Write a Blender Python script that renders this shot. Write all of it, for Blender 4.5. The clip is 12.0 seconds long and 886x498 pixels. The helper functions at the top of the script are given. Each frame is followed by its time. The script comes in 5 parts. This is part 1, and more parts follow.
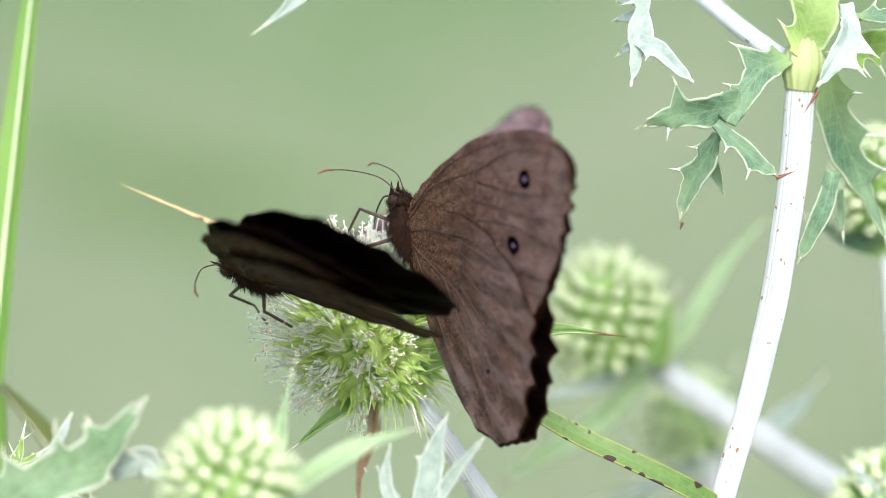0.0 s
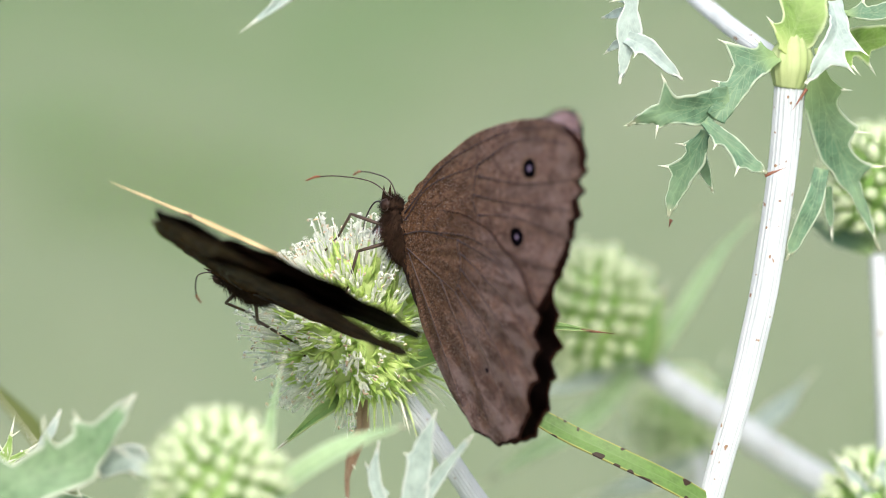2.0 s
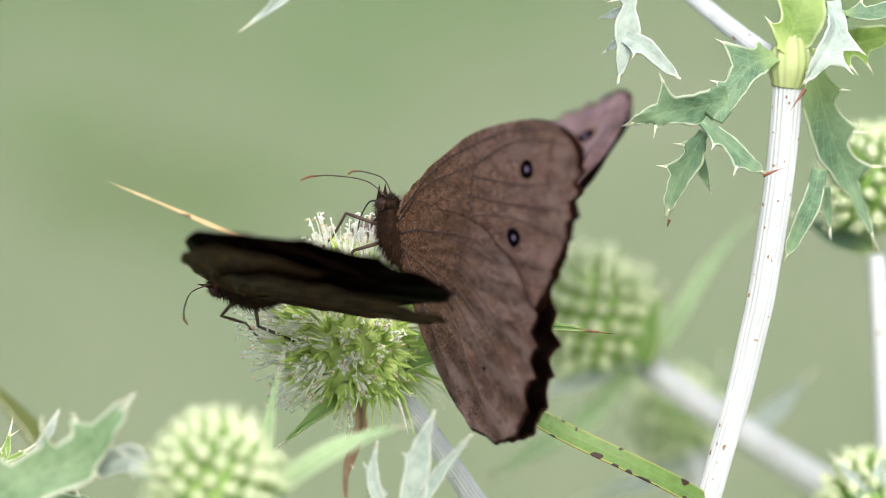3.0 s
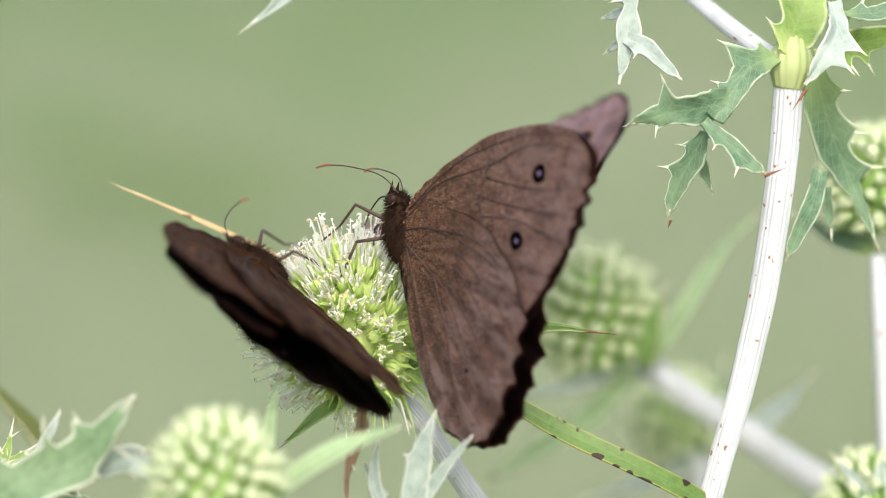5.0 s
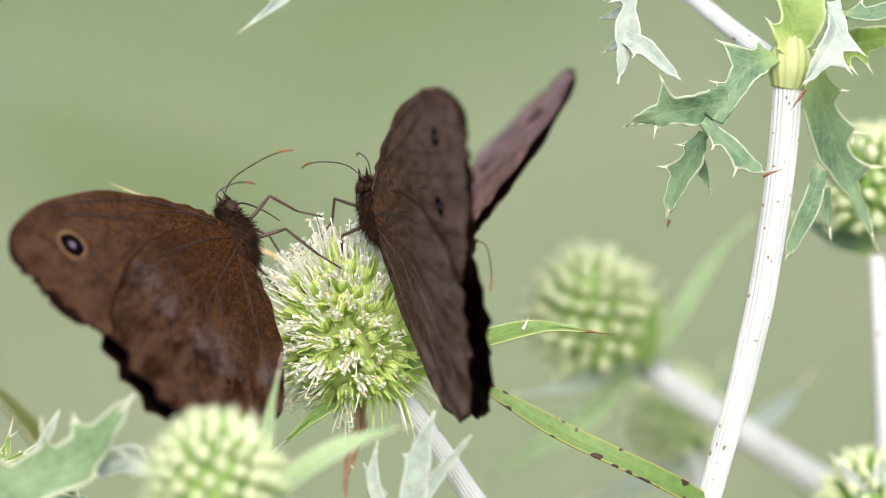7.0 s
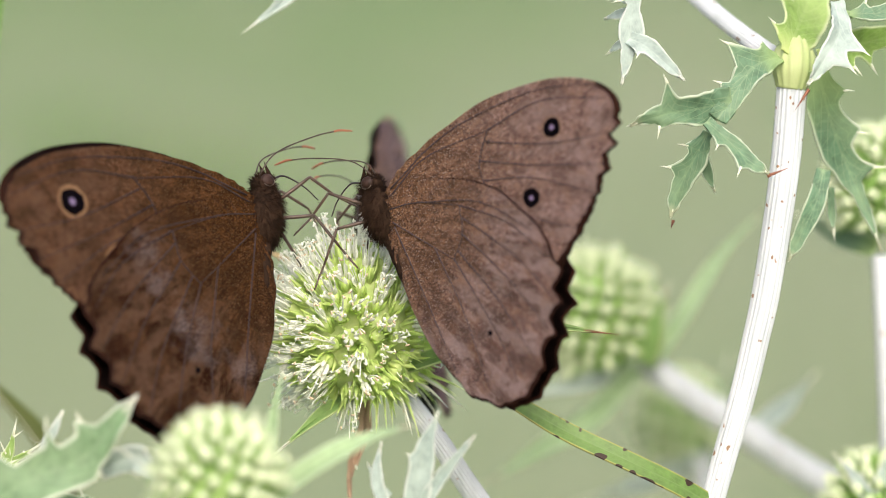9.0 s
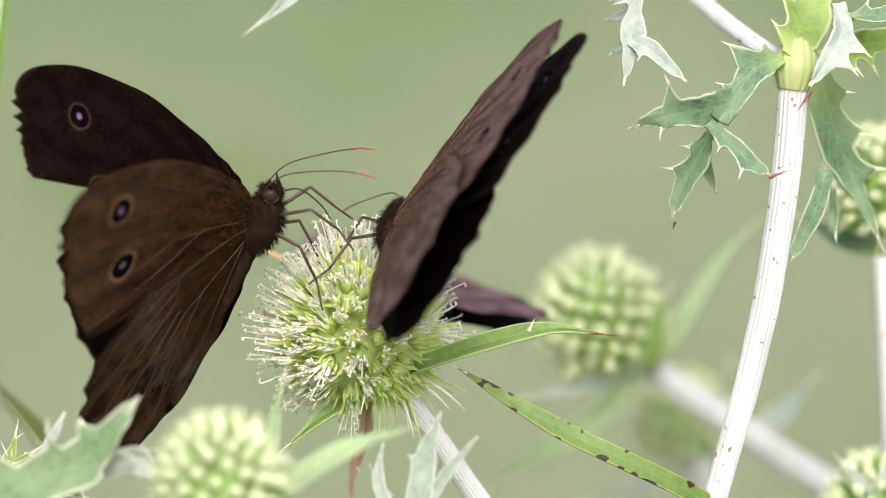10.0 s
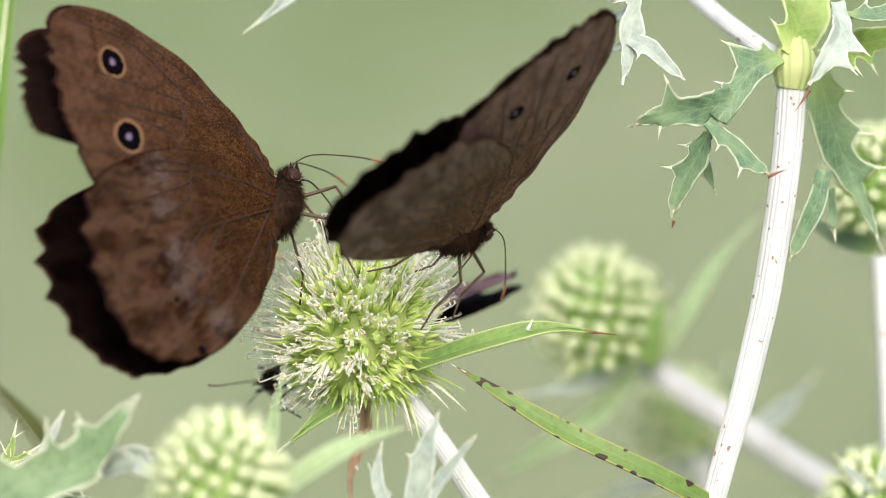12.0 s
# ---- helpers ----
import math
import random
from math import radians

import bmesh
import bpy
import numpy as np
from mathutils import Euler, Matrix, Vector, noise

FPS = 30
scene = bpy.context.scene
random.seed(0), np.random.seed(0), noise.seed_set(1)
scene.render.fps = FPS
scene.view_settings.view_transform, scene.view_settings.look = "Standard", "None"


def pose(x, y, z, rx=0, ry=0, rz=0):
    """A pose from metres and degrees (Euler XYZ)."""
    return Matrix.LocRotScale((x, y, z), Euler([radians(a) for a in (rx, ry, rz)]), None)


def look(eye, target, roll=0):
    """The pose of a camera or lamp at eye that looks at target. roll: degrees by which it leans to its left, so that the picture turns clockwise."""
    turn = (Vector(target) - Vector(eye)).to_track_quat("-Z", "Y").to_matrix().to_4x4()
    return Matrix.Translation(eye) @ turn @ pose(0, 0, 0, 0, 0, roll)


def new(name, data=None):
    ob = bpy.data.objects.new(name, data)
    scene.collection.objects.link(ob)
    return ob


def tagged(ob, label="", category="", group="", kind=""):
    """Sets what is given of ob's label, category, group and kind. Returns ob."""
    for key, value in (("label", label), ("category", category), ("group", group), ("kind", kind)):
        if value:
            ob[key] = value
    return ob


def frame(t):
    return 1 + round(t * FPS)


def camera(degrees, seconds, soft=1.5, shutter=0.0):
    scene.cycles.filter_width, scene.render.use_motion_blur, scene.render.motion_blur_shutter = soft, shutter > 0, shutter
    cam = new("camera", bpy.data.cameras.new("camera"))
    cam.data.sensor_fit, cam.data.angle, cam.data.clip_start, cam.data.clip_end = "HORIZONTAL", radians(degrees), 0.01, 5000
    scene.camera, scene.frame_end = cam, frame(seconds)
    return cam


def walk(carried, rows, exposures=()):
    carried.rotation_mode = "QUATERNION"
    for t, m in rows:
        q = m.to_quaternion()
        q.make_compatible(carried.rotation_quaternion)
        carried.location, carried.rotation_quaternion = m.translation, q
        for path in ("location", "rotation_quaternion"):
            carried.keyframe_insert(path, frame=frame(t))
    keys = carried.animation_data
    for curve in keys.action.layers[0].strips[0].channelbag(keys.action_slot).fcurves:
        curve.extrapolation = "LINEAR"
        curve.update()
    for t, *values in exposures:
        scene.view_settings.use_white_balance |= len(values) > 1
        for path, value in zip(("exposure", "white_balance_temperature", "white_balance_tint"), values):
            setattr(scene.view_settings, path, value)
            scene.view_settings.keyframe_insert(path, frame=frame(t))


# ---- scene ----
# One field-eryngo flower head with three dryad butterflies, seen through a long lens.
# Local plan: millimetres from the middle of the group; u to the right, v up, w towards the lens.
SITE = pose(0, 0, 0.5, 78, 0, 0)
REACH = 0.690


def site(u, v, w):
    return SITE @ Vector((u * 0.001, v * 0.001, w * 0.001))


def aim(right, down):
    """The lens at its stand, swung by a few arc minutes."""
    return SITE @ pose(0, 0, REACH) @ pose(0, 0, 0, down * 0.005115, right * 0.005115, 0)


from mathutils import Quaternion

# ---- camera ----
cam = camera(8.0, 12.0, soft=0.8, shutter=0.5)
cam.data.dof.use_dof = True
cam.data.dof.focus_distance = REACH - 0.005
cam.data.dof.aperture_fstop = 13.0
walk(cam, [(0.0, aim(23, 5)), (0.5, aim(19, 4)), (1.0, aim(10, 2)), (1.5, aim(5, 1)), (2.0, aim(3, 0)), (2.5, aim(0, 0)),
           (3.0, aim(0, 0)), (5.0, aim(2, 1)), (5.5, aim(2, 1)), (6.0, aim(0, 0)), (7.0, aim(0, 1)), (9.0, aim(7, 1)),
           (9.5, aim(9, 3)), (10.0, aim(10, 4)), (10.5, aim(7, 2)), (11.0, aim(5, 2)), (11.5, aim(6, 2)), (12.0, aim(8, 2))],
     exposures=[(0.0, 0.98, 5900, 11), (1.5, 0.88, 6000, 12), (2.5, 0.78, 6150, 12), (6.0, 0.77, 6350, 14), (12.0, 0.77, 6500, 15)])

# ---- light: a bright, thinly veiled sky ----
world = bpy.data.worlds.new("sky")
scene.world = world
world.use_nodes = True
wn = world.node_tree
sky = wn.nodes.new("ShaderNodeTexSky")
sky.sky_type, sky.sun_disc = "NISHITA", False
sky.sun_elevation, sky.sun_rotation = radians(44), radians(174)
sky.dust_density, sky.air_density = 6.0, 1.0
wn.links.new(sky.outputs["Color"], wn.nodes["Background"].inputs["Color"])
wn.nodes["Background"].inputs["Strength"].default_value = 0.15
sun = new("sun", bpy.data.lights.new("sun", "SUN"))
sun.data.energy, sun.data.angle, sun.data.color = 1.45, radians(26), (1.0, 0.96, 0.90)
sun.matrix_world = look((0.25, -2.35, 2.3), (0, 0, 0))


# ---- materials ----
def mat(name, rough=0.6, spec=0.3):
    m = bpy.data.materials.new(name)
    m.use_nodes = True
    b = m.node_tree.nodes["Principled BSDF"]
    b.inputs["Roughness"].default_value = rough
    b.inputs["Specular IOR Level"].default_value = spec
    return m, m.node_tree, b


def node(nt, kind, **values):
    n = nt.nodes.new(kind)
    for key, value in values.items():
        n.inputs[key].default_value = value
    return n


def link(nt, a, b):
    nt.links.new(a, b)


def ramp(nt, src, stops):
    r = nt.nodes.new("ShaderNodeValToRGB")
    while len(r.color_ramp.elements) > 1:
        r.color_ramp.elements.remove(r.color_ramp.elements[-1])
    for i, (p, c) in enumerate(stops):
        e = r.color_ramp.elements[0] if i == 0 else r.color_ramp.elements.new(p)
        e.position, e.color = p, (*c, 1.0) if len(c) == 3 else c
    link(nt, src, r.inputs["Fac"])
    return r


def mix(nt, fac, a, b, mode="MIX"):
    m = nt.nodes.new("ShaderNodeMix")
    m.data_type, m.blend_type = "RGBA", mode
    for socket, value in ((m.inputs[0], fac), (m.inputs[6], a), (m.inputs[7], b)):
        if isinstance(value, bpy.types.NodeSocket):
            link(nt, value, socket)
        elif isinstance(value, (int, float)):
            socket.default_value = value
        else:
            socket.default_value = (*value, 1.0)
    return m.outputs[2]


def speckle(nt, scale, detail=4.0, rough=0.6, coords="Object", stretch=None):
    tc = nt.nodes.new("ShaderNodeTexCoord")
    n = node(nt, "ShaderNodeTexNoise", Scale=scale, Detail=detail, Roughness=rough)
    if stretch:
        mp = nt.nodes.new("ShaderNodeMapping")
        mp.inputs["Scale"].default_value = stretch
        link(nt, tc.outputs[coords], mp.inputs["Vector"])
        link(nt, mp.outputs["Vector"], n.inputs["Vector"])
    else:
        link(nt, tc.outputs[coords], n.inputs["Vector"])
    return n.outputs["Fac"]


def bump(nt, b, height, strength, distance=0.0002):
    n = node(nt, "ShaderNodeBump", Strength=strength, Distance=distance)
    link(nt, height, n.inputs["Height"])
    link(nt, n.outputs["Normal"], b.inputs["Normal"])


def glowing_leaf(nt, b, colour, amount):
    """Lets part of the light pass through a thin leaf or wing."""
    t = nt.nodes.new("ShaderNodeBsdfTranslucent")
    s = node(nt, "ShaderNodeMixShader", Fac=amount)
    link(nt, colour, t.inputs["Color"])
    link(nt, b.outputs["BSDF"], s.inputs[1])
    link(nt, t.outputs["BSDF"], s.inputs[2])
    link(nt, s.outputs["Shader"], nt.nodes["Material Output"].inputs["Surface"])


def plain(name, dark, light, scale, rough=0.6, spec=0.3, bumpy=0.3, thin=0.0, stretch=None, spots=None):
    m, nt, b = mat(name, rough, spec)
    f = speckle(nt, scale, stretch=stretch)
    big = speckle(nt, scale * 0.13, 2.0)
    c = ramp(nt, f, [(0.3, dark), (0.7, light)]).outputs["Color"]
    c = mix(nt, 0.35, c, ramp(nt, big, [(0.35, dark), (0.65, light)]).outputs["Color"])
    if spots:
        spot_colour, spot_scale, limit = spots
        s = speckle(nt, spot_scale, 1.0, 0.4)
        r = ramp(nt, s, [(limit, (0, 0, 0)), (limit + 0.03, (1, 1, 1))])
        c = mix(nt, r.outputs["Color"], c, spot_colour)
    link(nt, c, b.inputs["Base Color"])
    bump(nt, b, f, bumpy)
    if thin:
        glowing_leaf(nt, b, c, thin)
    return m


def leafy(name, green, pale, vein, thin=0.25, blotches=False, base=None, tip=(0.14, 0.06, 0.03)):
    """A leathery leaf blade: pale gristly rim, paler veins, mottled green between them."""
    m, nt, b = mat(name, 0.55, 0.35)
    at = nt.nodes.new("ShaderNodeAttribute")
    at.attribute_name = "rim"
    sep = nt.nodes.new("ShaderNodeSeparateXYZ")
    link(nt, at.outputs["Vector"], sep.inputs["Vector"])
    f = speckle(nt, 900)
    c = ramp(nt, f, [(0.3, tuple(g * 0.75 for g in green)), (0.7, tuple(g * 1.25 for g in green))]).outputs["Color"]
    patch = speckle(nt, 130, 2.0)
    c = mix(nt, ramp(nt, patch, [(0.4, (0, 0, 0)), (0.7, (0.5, 0.5, 0.5))]).outputs["Color"], c, vein)
    net = node(nt, "ShaderNodeTexVoronoi", Scale=620.0)
    net.feature = "DISTANCE_TO_EDGE"
    tc = nt.nodes.new("ShaderNodeTexCoord")
    link(nt, tc.outputs["Object"], net.inputs["Vector"])
    c = mix(nt, ramp(nt, net.outputs["Distance"], [(0.0, (0.22, 0.22, 0.22)), (0.07, (0, 0, 0))]).outputs["Color"], c, vein)
    slant = node(nt, "ShaderNodeMath")
    slant.operation = "MULTIPLY_ADD"
    link(nt, sep.outputs["X"], slant.inputs[0])
    slant.inputs[1].default_value = -0.28
    link(nt, sep.outputs["Y"], slant.inputs[2])
    comb = node(nt, "ShaderNodeMath")
    comb.operation = "PINGPONG"
    link(nt, slant.outputs[0], comb.inputs[0])
    comb.inputs[1].default_value = 0.055
    c = mix(nt, ramp(nt, comb.outputs[0], [(0.0, (0.45, 0.45, 0.45)), (0.005, (0.2, 0.2, 0.2)), (0.011, (0, 0, 0))]).outputs["Color"], c, vein)
    c = mix(nt, ramp(nt, sep.outputs["X"], [(0.84, (0, 0, 0)), (0.95, (0.85, 0.85, 0.85))]).outputs["Color"], c, pale)
    c = mix(nt, ramp(nt, sep.outputs["X"], [(0.0, (0.75, 0.75, 0.75)), (0.09, (0, 0, 0))]).outputs["Color"], c, vein)
    c = mix(nt, ramp(nt, sep.outputs["Y"], [(0.90, (0, 0, 0)), (0.97, (0.85, 0.85, 0.85))]).outputs["Color"], c, tip)
    if base:
        c = mix(nt, ramp(nt, sep.outputs["Y"], [(0.0, (0.9, 0.9, 0.9)), (0.30, (0, 0, 0))]).outputs["Color"], c, base)
    if blotches:
        s = speckle(nt, 640, 1.0, 0.5)
        edge = node(nt, "ShaderNodeMath")
        edge.operation = "MULTIPLY_ADD"
        link(nt, sep.outputs["X"], edge.inputs[0])
        edge.inputs[1].default_value = 0.13
        link(nt, s, edge.inputs[2])
        c = mix(nt, ramp(nt, edge.outputs[0], [(0.700, (0, 0, 0)), (0.730, (1, 1, 1))]).outputs["Color"], c, (0.030, 0.015, 0.008))
    link(nt, c, b.inputs["Base Color"])
    bump(nt, b, net.outputs["Distance"], 0.25)
    glowing_leaf(nt, b, c, thin)
    return m


def wing_under(name, brown, spots, hind, silver=0.5, shine=0.02, through_light=0.38, blotched=1.0):
    """Brown scaled wing underside with eyespots, dusky bands, pale scales and painted glints, in wing coordinates."""
    m, nt, b = mat(name, 0.55, shine)

    def maths(op, a, x, y=0.0):
        n = nt.nodes.new("ShaderNodeMath")
        n.operation = op
        for socket, value in zip(n.inputs, (a, x, y)):
            if isinstance(value, bpy.types.NodeSocket):
                link(nt, value, socket)
            else:
                socket.default_value = value
        return n.outputs[0]

    tc = nt.nodes.new("ShaderNodeTexCoord")
    sep = nt.nodes.new("ShaderNodeSeparateXYZ")
    com = nt.nodes.new("ShaderNodeCombineXYZ")
    link(nt, tc.outputs["Object"], sep.inputs[0])
    link(nt, maths("ABSOLUTE", sep.outputs["X"], 0.0), com.inputs["X"])
    link(nt, sep.outputs["Y"], com.inputs["Y"])
    place = com.outputs["Vector"]

    def cloud(scale, detail):
        n = node(nt, "ShaderNodeTexNoise", Scale=scale, Detail=detail)
        link(nt, place, n.inputs["Vector"])
        return n.outputs["Fac"]

    def grey(v):
        return (v, v, v)

    def shade(k):
        return tuple(x * k for x in brown)

    fine, finer, broad, blot = cloud(1700.0, 4.0), cloud(5200.0, 3.0), cloud(200.0, 5.0), cloud(520.0, 4.0)
    c = ramp(nt, finer, [(0.36, shade(0.34)), (0.5, brown), (0.66, shade(2.3))]).outputs["Color"]
    c = mix(nt, ramp(nt, fine, [(0.38, grey(0.75)), (0.52, grey(0.0))]).outputs["Color"], c, shade(0.38))
    c = mix(nt, ramp(nt, broad, [(0.40, grey(0.6)), (0.54, grey(0.0))]).outputs["Color"], c, shade(0.5))
    c = mix(nt, ramp(nt, blot, [(0.48, grey(0.0)), (0.66, grey(0.28 if hind else 0.10))]).outputs["Color"], c, (brown[0] * 1.75, brown[1] * 1.6, brown[2] * 1.35))
    c = mix(nt, ramp(nt, blot, [(0.34, grey(0.28 if hind else 0.10)), (0.48, grey(0.0))]).outputs["Color"], c, shade(0.5))
    d = node(nt, "ShaderNodeVectorMath")
    d.operation = "LENGTH"
    link(nt, place, d.inputs[0])
    reach = maths("MULTIPLY", maths("MULTIPLY_ADD", blot, 0.006, maths("MULTIPLY_ADD", broad, 0.008, d.outputs["Value"])), 20.0)
    pale = (brown[0] * 3.0, brown[1] * 4.3, brown[2] * 6.2)
    frost = tuple(min(0.30, brown[0] * 5.0) * k for k in (1.0, 0.92, 0.98))
    # tawny towards the root, a lilac bloom towards the margin
    c = mix(nt, 1.0, c, ramp(nt, reach, [(0.10, (1.05, 0.95, 0.72)), (0.34, (1.0, 0.98, 0.95)), (0.58, (1.12, 1.18, 1.5))]).outputs["Color"], "MULTIPLY")
    # streaks that fan out from the root between the veins
    fan = nt.nodes.new("ShaderNodeCombineXYZ")
    across = maths("ABSOLUTE", sep.outputs["X"], 0.0)
    link(nt, maths("MULTIPLY", maths("ARCTAN2", sep.outputs["Y"], maths("ADD", across, 0.004)), 1.0), fan.inputs["X"])
    link(nt, maths("MULTIPLY", d.outputs["Value"], 28.0), fan.inputs["Y"])
    rows = node(nt, "ShaderNodeTexNoise", Scale=17.0, Detail=4.0, Roughness=0.65)
    link(nt, fan.outputs["Vector"], rows.inputs["Vector"])
    cells = node(nt, "ShaderNodeTexNoise", Scale=8.0, Detail=5.0, Roughness=0.6)
    wide = nt.nodes.new("ShaderNodeVectorMath")
    wide.operation = "MULTIPLY"
    wide.inputs[1].default_value = (1.5, 0.75, 1.0)
    link(nt, fan.outputs["Vector"], wide.inputs[0])
    link(nt, wide.outputs["Vector"], cells.inputs["Vector"])
    if hind:
        bands = [(0.0, 0), (0.30, 0.0), (0.33, 0.45), (0.36, 0.05), (0.43, 0.05), (0.46, 1.0), (0.505, 1.0), (0.53, 0.1), (0.56, 0.2), (0.59, 0.9)]
        patches = [(15.4, -7.6, 2.2), (13.4, -11.4, 1.7), (10.6, -14.6, 1.4), (8.6, -16.4, 2.8), (2.6, -18.6, 2.0)]
    else:
        bands = [(0.0, 0), (0.36, 0.0), (0.375, 0.3), (0.39, 0.0), (0.72, 0.0), (0.86, 0.6)]
        patches = [(12.0, -7.6, 0.9)]
    gate = ramp(nt, cells.outputs["Fac"], [(0.45, grey(0.0)), (0.57, grey(1.0))]).outputs["Color"]
    dusk = ramp(nt, maths("MULTIPLY", reach, 0.86), [(p, grey(v)) for p, v in bands]).outputs["Color"]
    c = mix(nt, mix(nt, 1.0, mix(nt, 1.0, dusk, gate, "MULTIPLY"), grey(blotched), "MULTIPLY"), c, (brown[0] * 0.34, brown[1] * 0.24, brown[2] * 0.25))
    bloom = ramp(nt, reach, [(0.36, grey(0.0)), (0.50, grey(0.75 if hind else 0.25)), (0.70, grey(0.8 if hind else 0.5))]).outputs["Color"]
    thin = ramp(nt, cells.outputs["Fac"], [(0.44, grey(1.0)), (0.54, grey(0.0))]).outputs["Color"]
    c = mix(nt, mix(nt, 1.0, bloom, thin, "MULTIPLY"), c, (brown[0] * 1.75, brown[1] * 2.1, brown[2] * 3.0))
    # worn silvery scales
    worn = ramp(nt, finer, [(0.40, grey(0.15)), (0.64, grey(1.0))]).outputs["Color"]
    for (px, py, pr) in patches:
        off = node(nt, "ShaderNodeVectorMath")
        off.operation = "DISTANCE"
        off.inputs[1].default_value = (px * 0.001, py * 0.001, 0)
        link(nt, place, off.inputs[0])
        near = ramp(nt, maths("MULTIPLY_ADD", off.outputs["Value"], 500.0 / pr, maths("MULTIPLY_ADD", blot, 1.6, -0.8)), [(0.05, grey(silver)), (0.60, grey(0.0))]).outputs["Color"]
        c = mix(nt, mix(nt, 1.0, near, worn, "MULTIPLY"), c, frost)
    # scale rows and dusky rays that fan out to the margin
    c = mix(nt, ramp(nt, rows.outputs["Fac"], [(0.36, grey(0.65)), (0.48, grey(0.0))]).outputs["Color"], c, shade(0.45))
    c = mix(nt, ramp(nt, rows.outputs["Fac"], [(0.53, grey(0.0)), (0.68, grey(0.5))]).outputs["Color"], c, shade(1.6))
    # sparkle of the scales, painted as fine pale specks
    glint = cloud(6000.0, 1.0)
    c = mix(nt, ramp(nt, glint, [(0.62, grey(0.0)), (0.69, grey(0.7))]).outputs["Color"], c, pale)
    for (sx, sy, sr, ring) in spots:
        off = node(nt, "ShaderNodeVectorMath")
        off.operation = "DISTANCE"
        off.inputs[1].default_value = (sx * 0.001, sy * 0.001, 0)
        link(nt, place, off.inputs[0])
        k = maths("MULTIPLY_ADD", off.outputs["Value"], 500.0 / sr, maths("MULTIPLY_ADD", fine, 0.16, -0.08))
        pupil = (0.28, 0.22, 0.38) if sr > 1 else (0.01, 0.008, 0.008)
        look_up = ramp(nt, k, [(0.0, pupil), (0.07, tuple(x * 0.7 for x in pupil)), (0.15, (0.003, 0.002, 0.003)), (0.42, (0.003, 0.002, 0.003)), (0.45, ring), (0.50, ring)])
        hold = ramp(nt, k, [(0.46, (1, 1, 1)), (0.58, (0, 0, 0))])
        c = mix(nt, hold.outputs["Color"], c, look_up.outputs["Color"])
    link(nt, c, b.inputs["Base Color"])
    bump(nt, b, maths("MULTIPLY_ADD", rows.outputs["Fac"], 0.8, fine), 0.7, 0.00014)
    warm = mix(nt, 1.0, c, (2.5, 1.9, 0.42), "MULTIPLY")
    glowing_leaf(nt, b, warm, through_light)
    return m


LARGE = 1.06
TAN = (0.25, 0.15, 0.08)
WARM_BROWN, GREY_BROWN = (0.062, 0.030, 0.0132), (0.145, 0.087, 0.058)
WARM = (wing_under("wing_underside_fore_warm", WARM_BROWN, [(22.7 * LARGE, 3.3 * LARGE, 1.75, TAN), (18.8 * LARGE, -3.5 * LARGE, 1.85, TAN)], False),
        wing_under("wing_underside_hind_warm", tuple(k * 0.76 for k in WARM_BROWN), [(8.5, -19.9, 0.36, (0.03, 0.02, 0.015)), (3.6, -23.4, 0.7, (0.05, 0.03, 0.02))], True, 0.4))
GREY = (wing_under("wing_underside_fore_grey", GREY_BROWN, [(22.7, 3.3, 1.25, (0.20, 0.13, 0.09)), (18.8, -3.5, 1.2, (0.14, 0.09, 0.07))], False),
        wing_under("wing_underside_hind_grey", tuple(k * 0.85 for k in GREY_BROWN), [(7.6, -18.8, 0.30, (0.05, 0.03, 0.02))], True, 0.16, 0.02, 0.38, 0.35))
ROSY = (wing_under("wing_underside_fore_rosy", (0.215, 0.135, 0.108), [(22.7, 3.3, 1.4, TAN), (18.8, -3.5, 1.4, TAN)], False),
        wing_under("wing_underside_hind_rosy", (0.17, 0.10, 0.085), [(7.6, -18.8, 0.30, (0.05, 0.03, 0.02))], True))
# Dark brown upper sides, taken near black: shade between the wings is in the colour.
UPPER_SHADED_BROWN = (0.0062, 0.0032, 0.0021)
UPPER = (wing_under("wing_upperside_fore_shaded", UPPER_SHADED_BROWN, [(22.7 * LARGE, 3.3 * LARGE, 1.5, (0.05, 0.03, 0.02)), (18.8 * LARGE, -3.5 * LARGE, 1.5, (0.05, 0.03, 0.02))], False, 0.5, 0.01, 0.12),
         wing_under("wing_upperside_hind_shaded", tuple(k * 0.35 for k in UPPER_SHADED_BROWN), [], True, 0.5, 0.01, 0.12))
VEIN = plain("wing_vein", (0.010, 0.005, 0.0035), (0.060, 0.034, 0.024), 1500, 0.6, 0.2)
VEIN_SOFT = plain("wing_vein_soft", (0.030, 0.018, 0.013), (0.090, 0.055, 0.041), 1500, 0.6, 0.2)
RIM_AND_SHADE = plain("wing_rim_and_shade", (0.007, 0.003, 0.002), (0.026, 0.010, 0.006), 1500, 0.8, 0.05)
FUR = plain("body_fur", (0.005, 0.003, 0.002), (0.042, 0.024, 0.014), 1400, 0.8, 0.05, 0.8)
HORN = plain("leg_horn", (0.025, 0.016, 0.011), (0.085, 0.055, 0.036), 900, 0.5, 0.4)
DARK_HORN = plain("proboscis_horn", (0.012, 0.009, 0.008), (0.03, 0.02, 0.016), 900, 0.4, 0.5)
CLUB = plain("antenna_club", (0.22, 0.07, 0.03), (0.36, 0.14, 0.07), 900, 0.5, 0.4)
EYE = plain("butterfly_eye", (0.018, 0.010, 0.007), (0.05, 0.028, 0.020), 2000, 0.5, 0.15, 0.1)
EYE_RING = plain("eye_ring", (0.14, 0.11, 0.085), (0.24, 0.20, 0.16), 2000, 0.6)

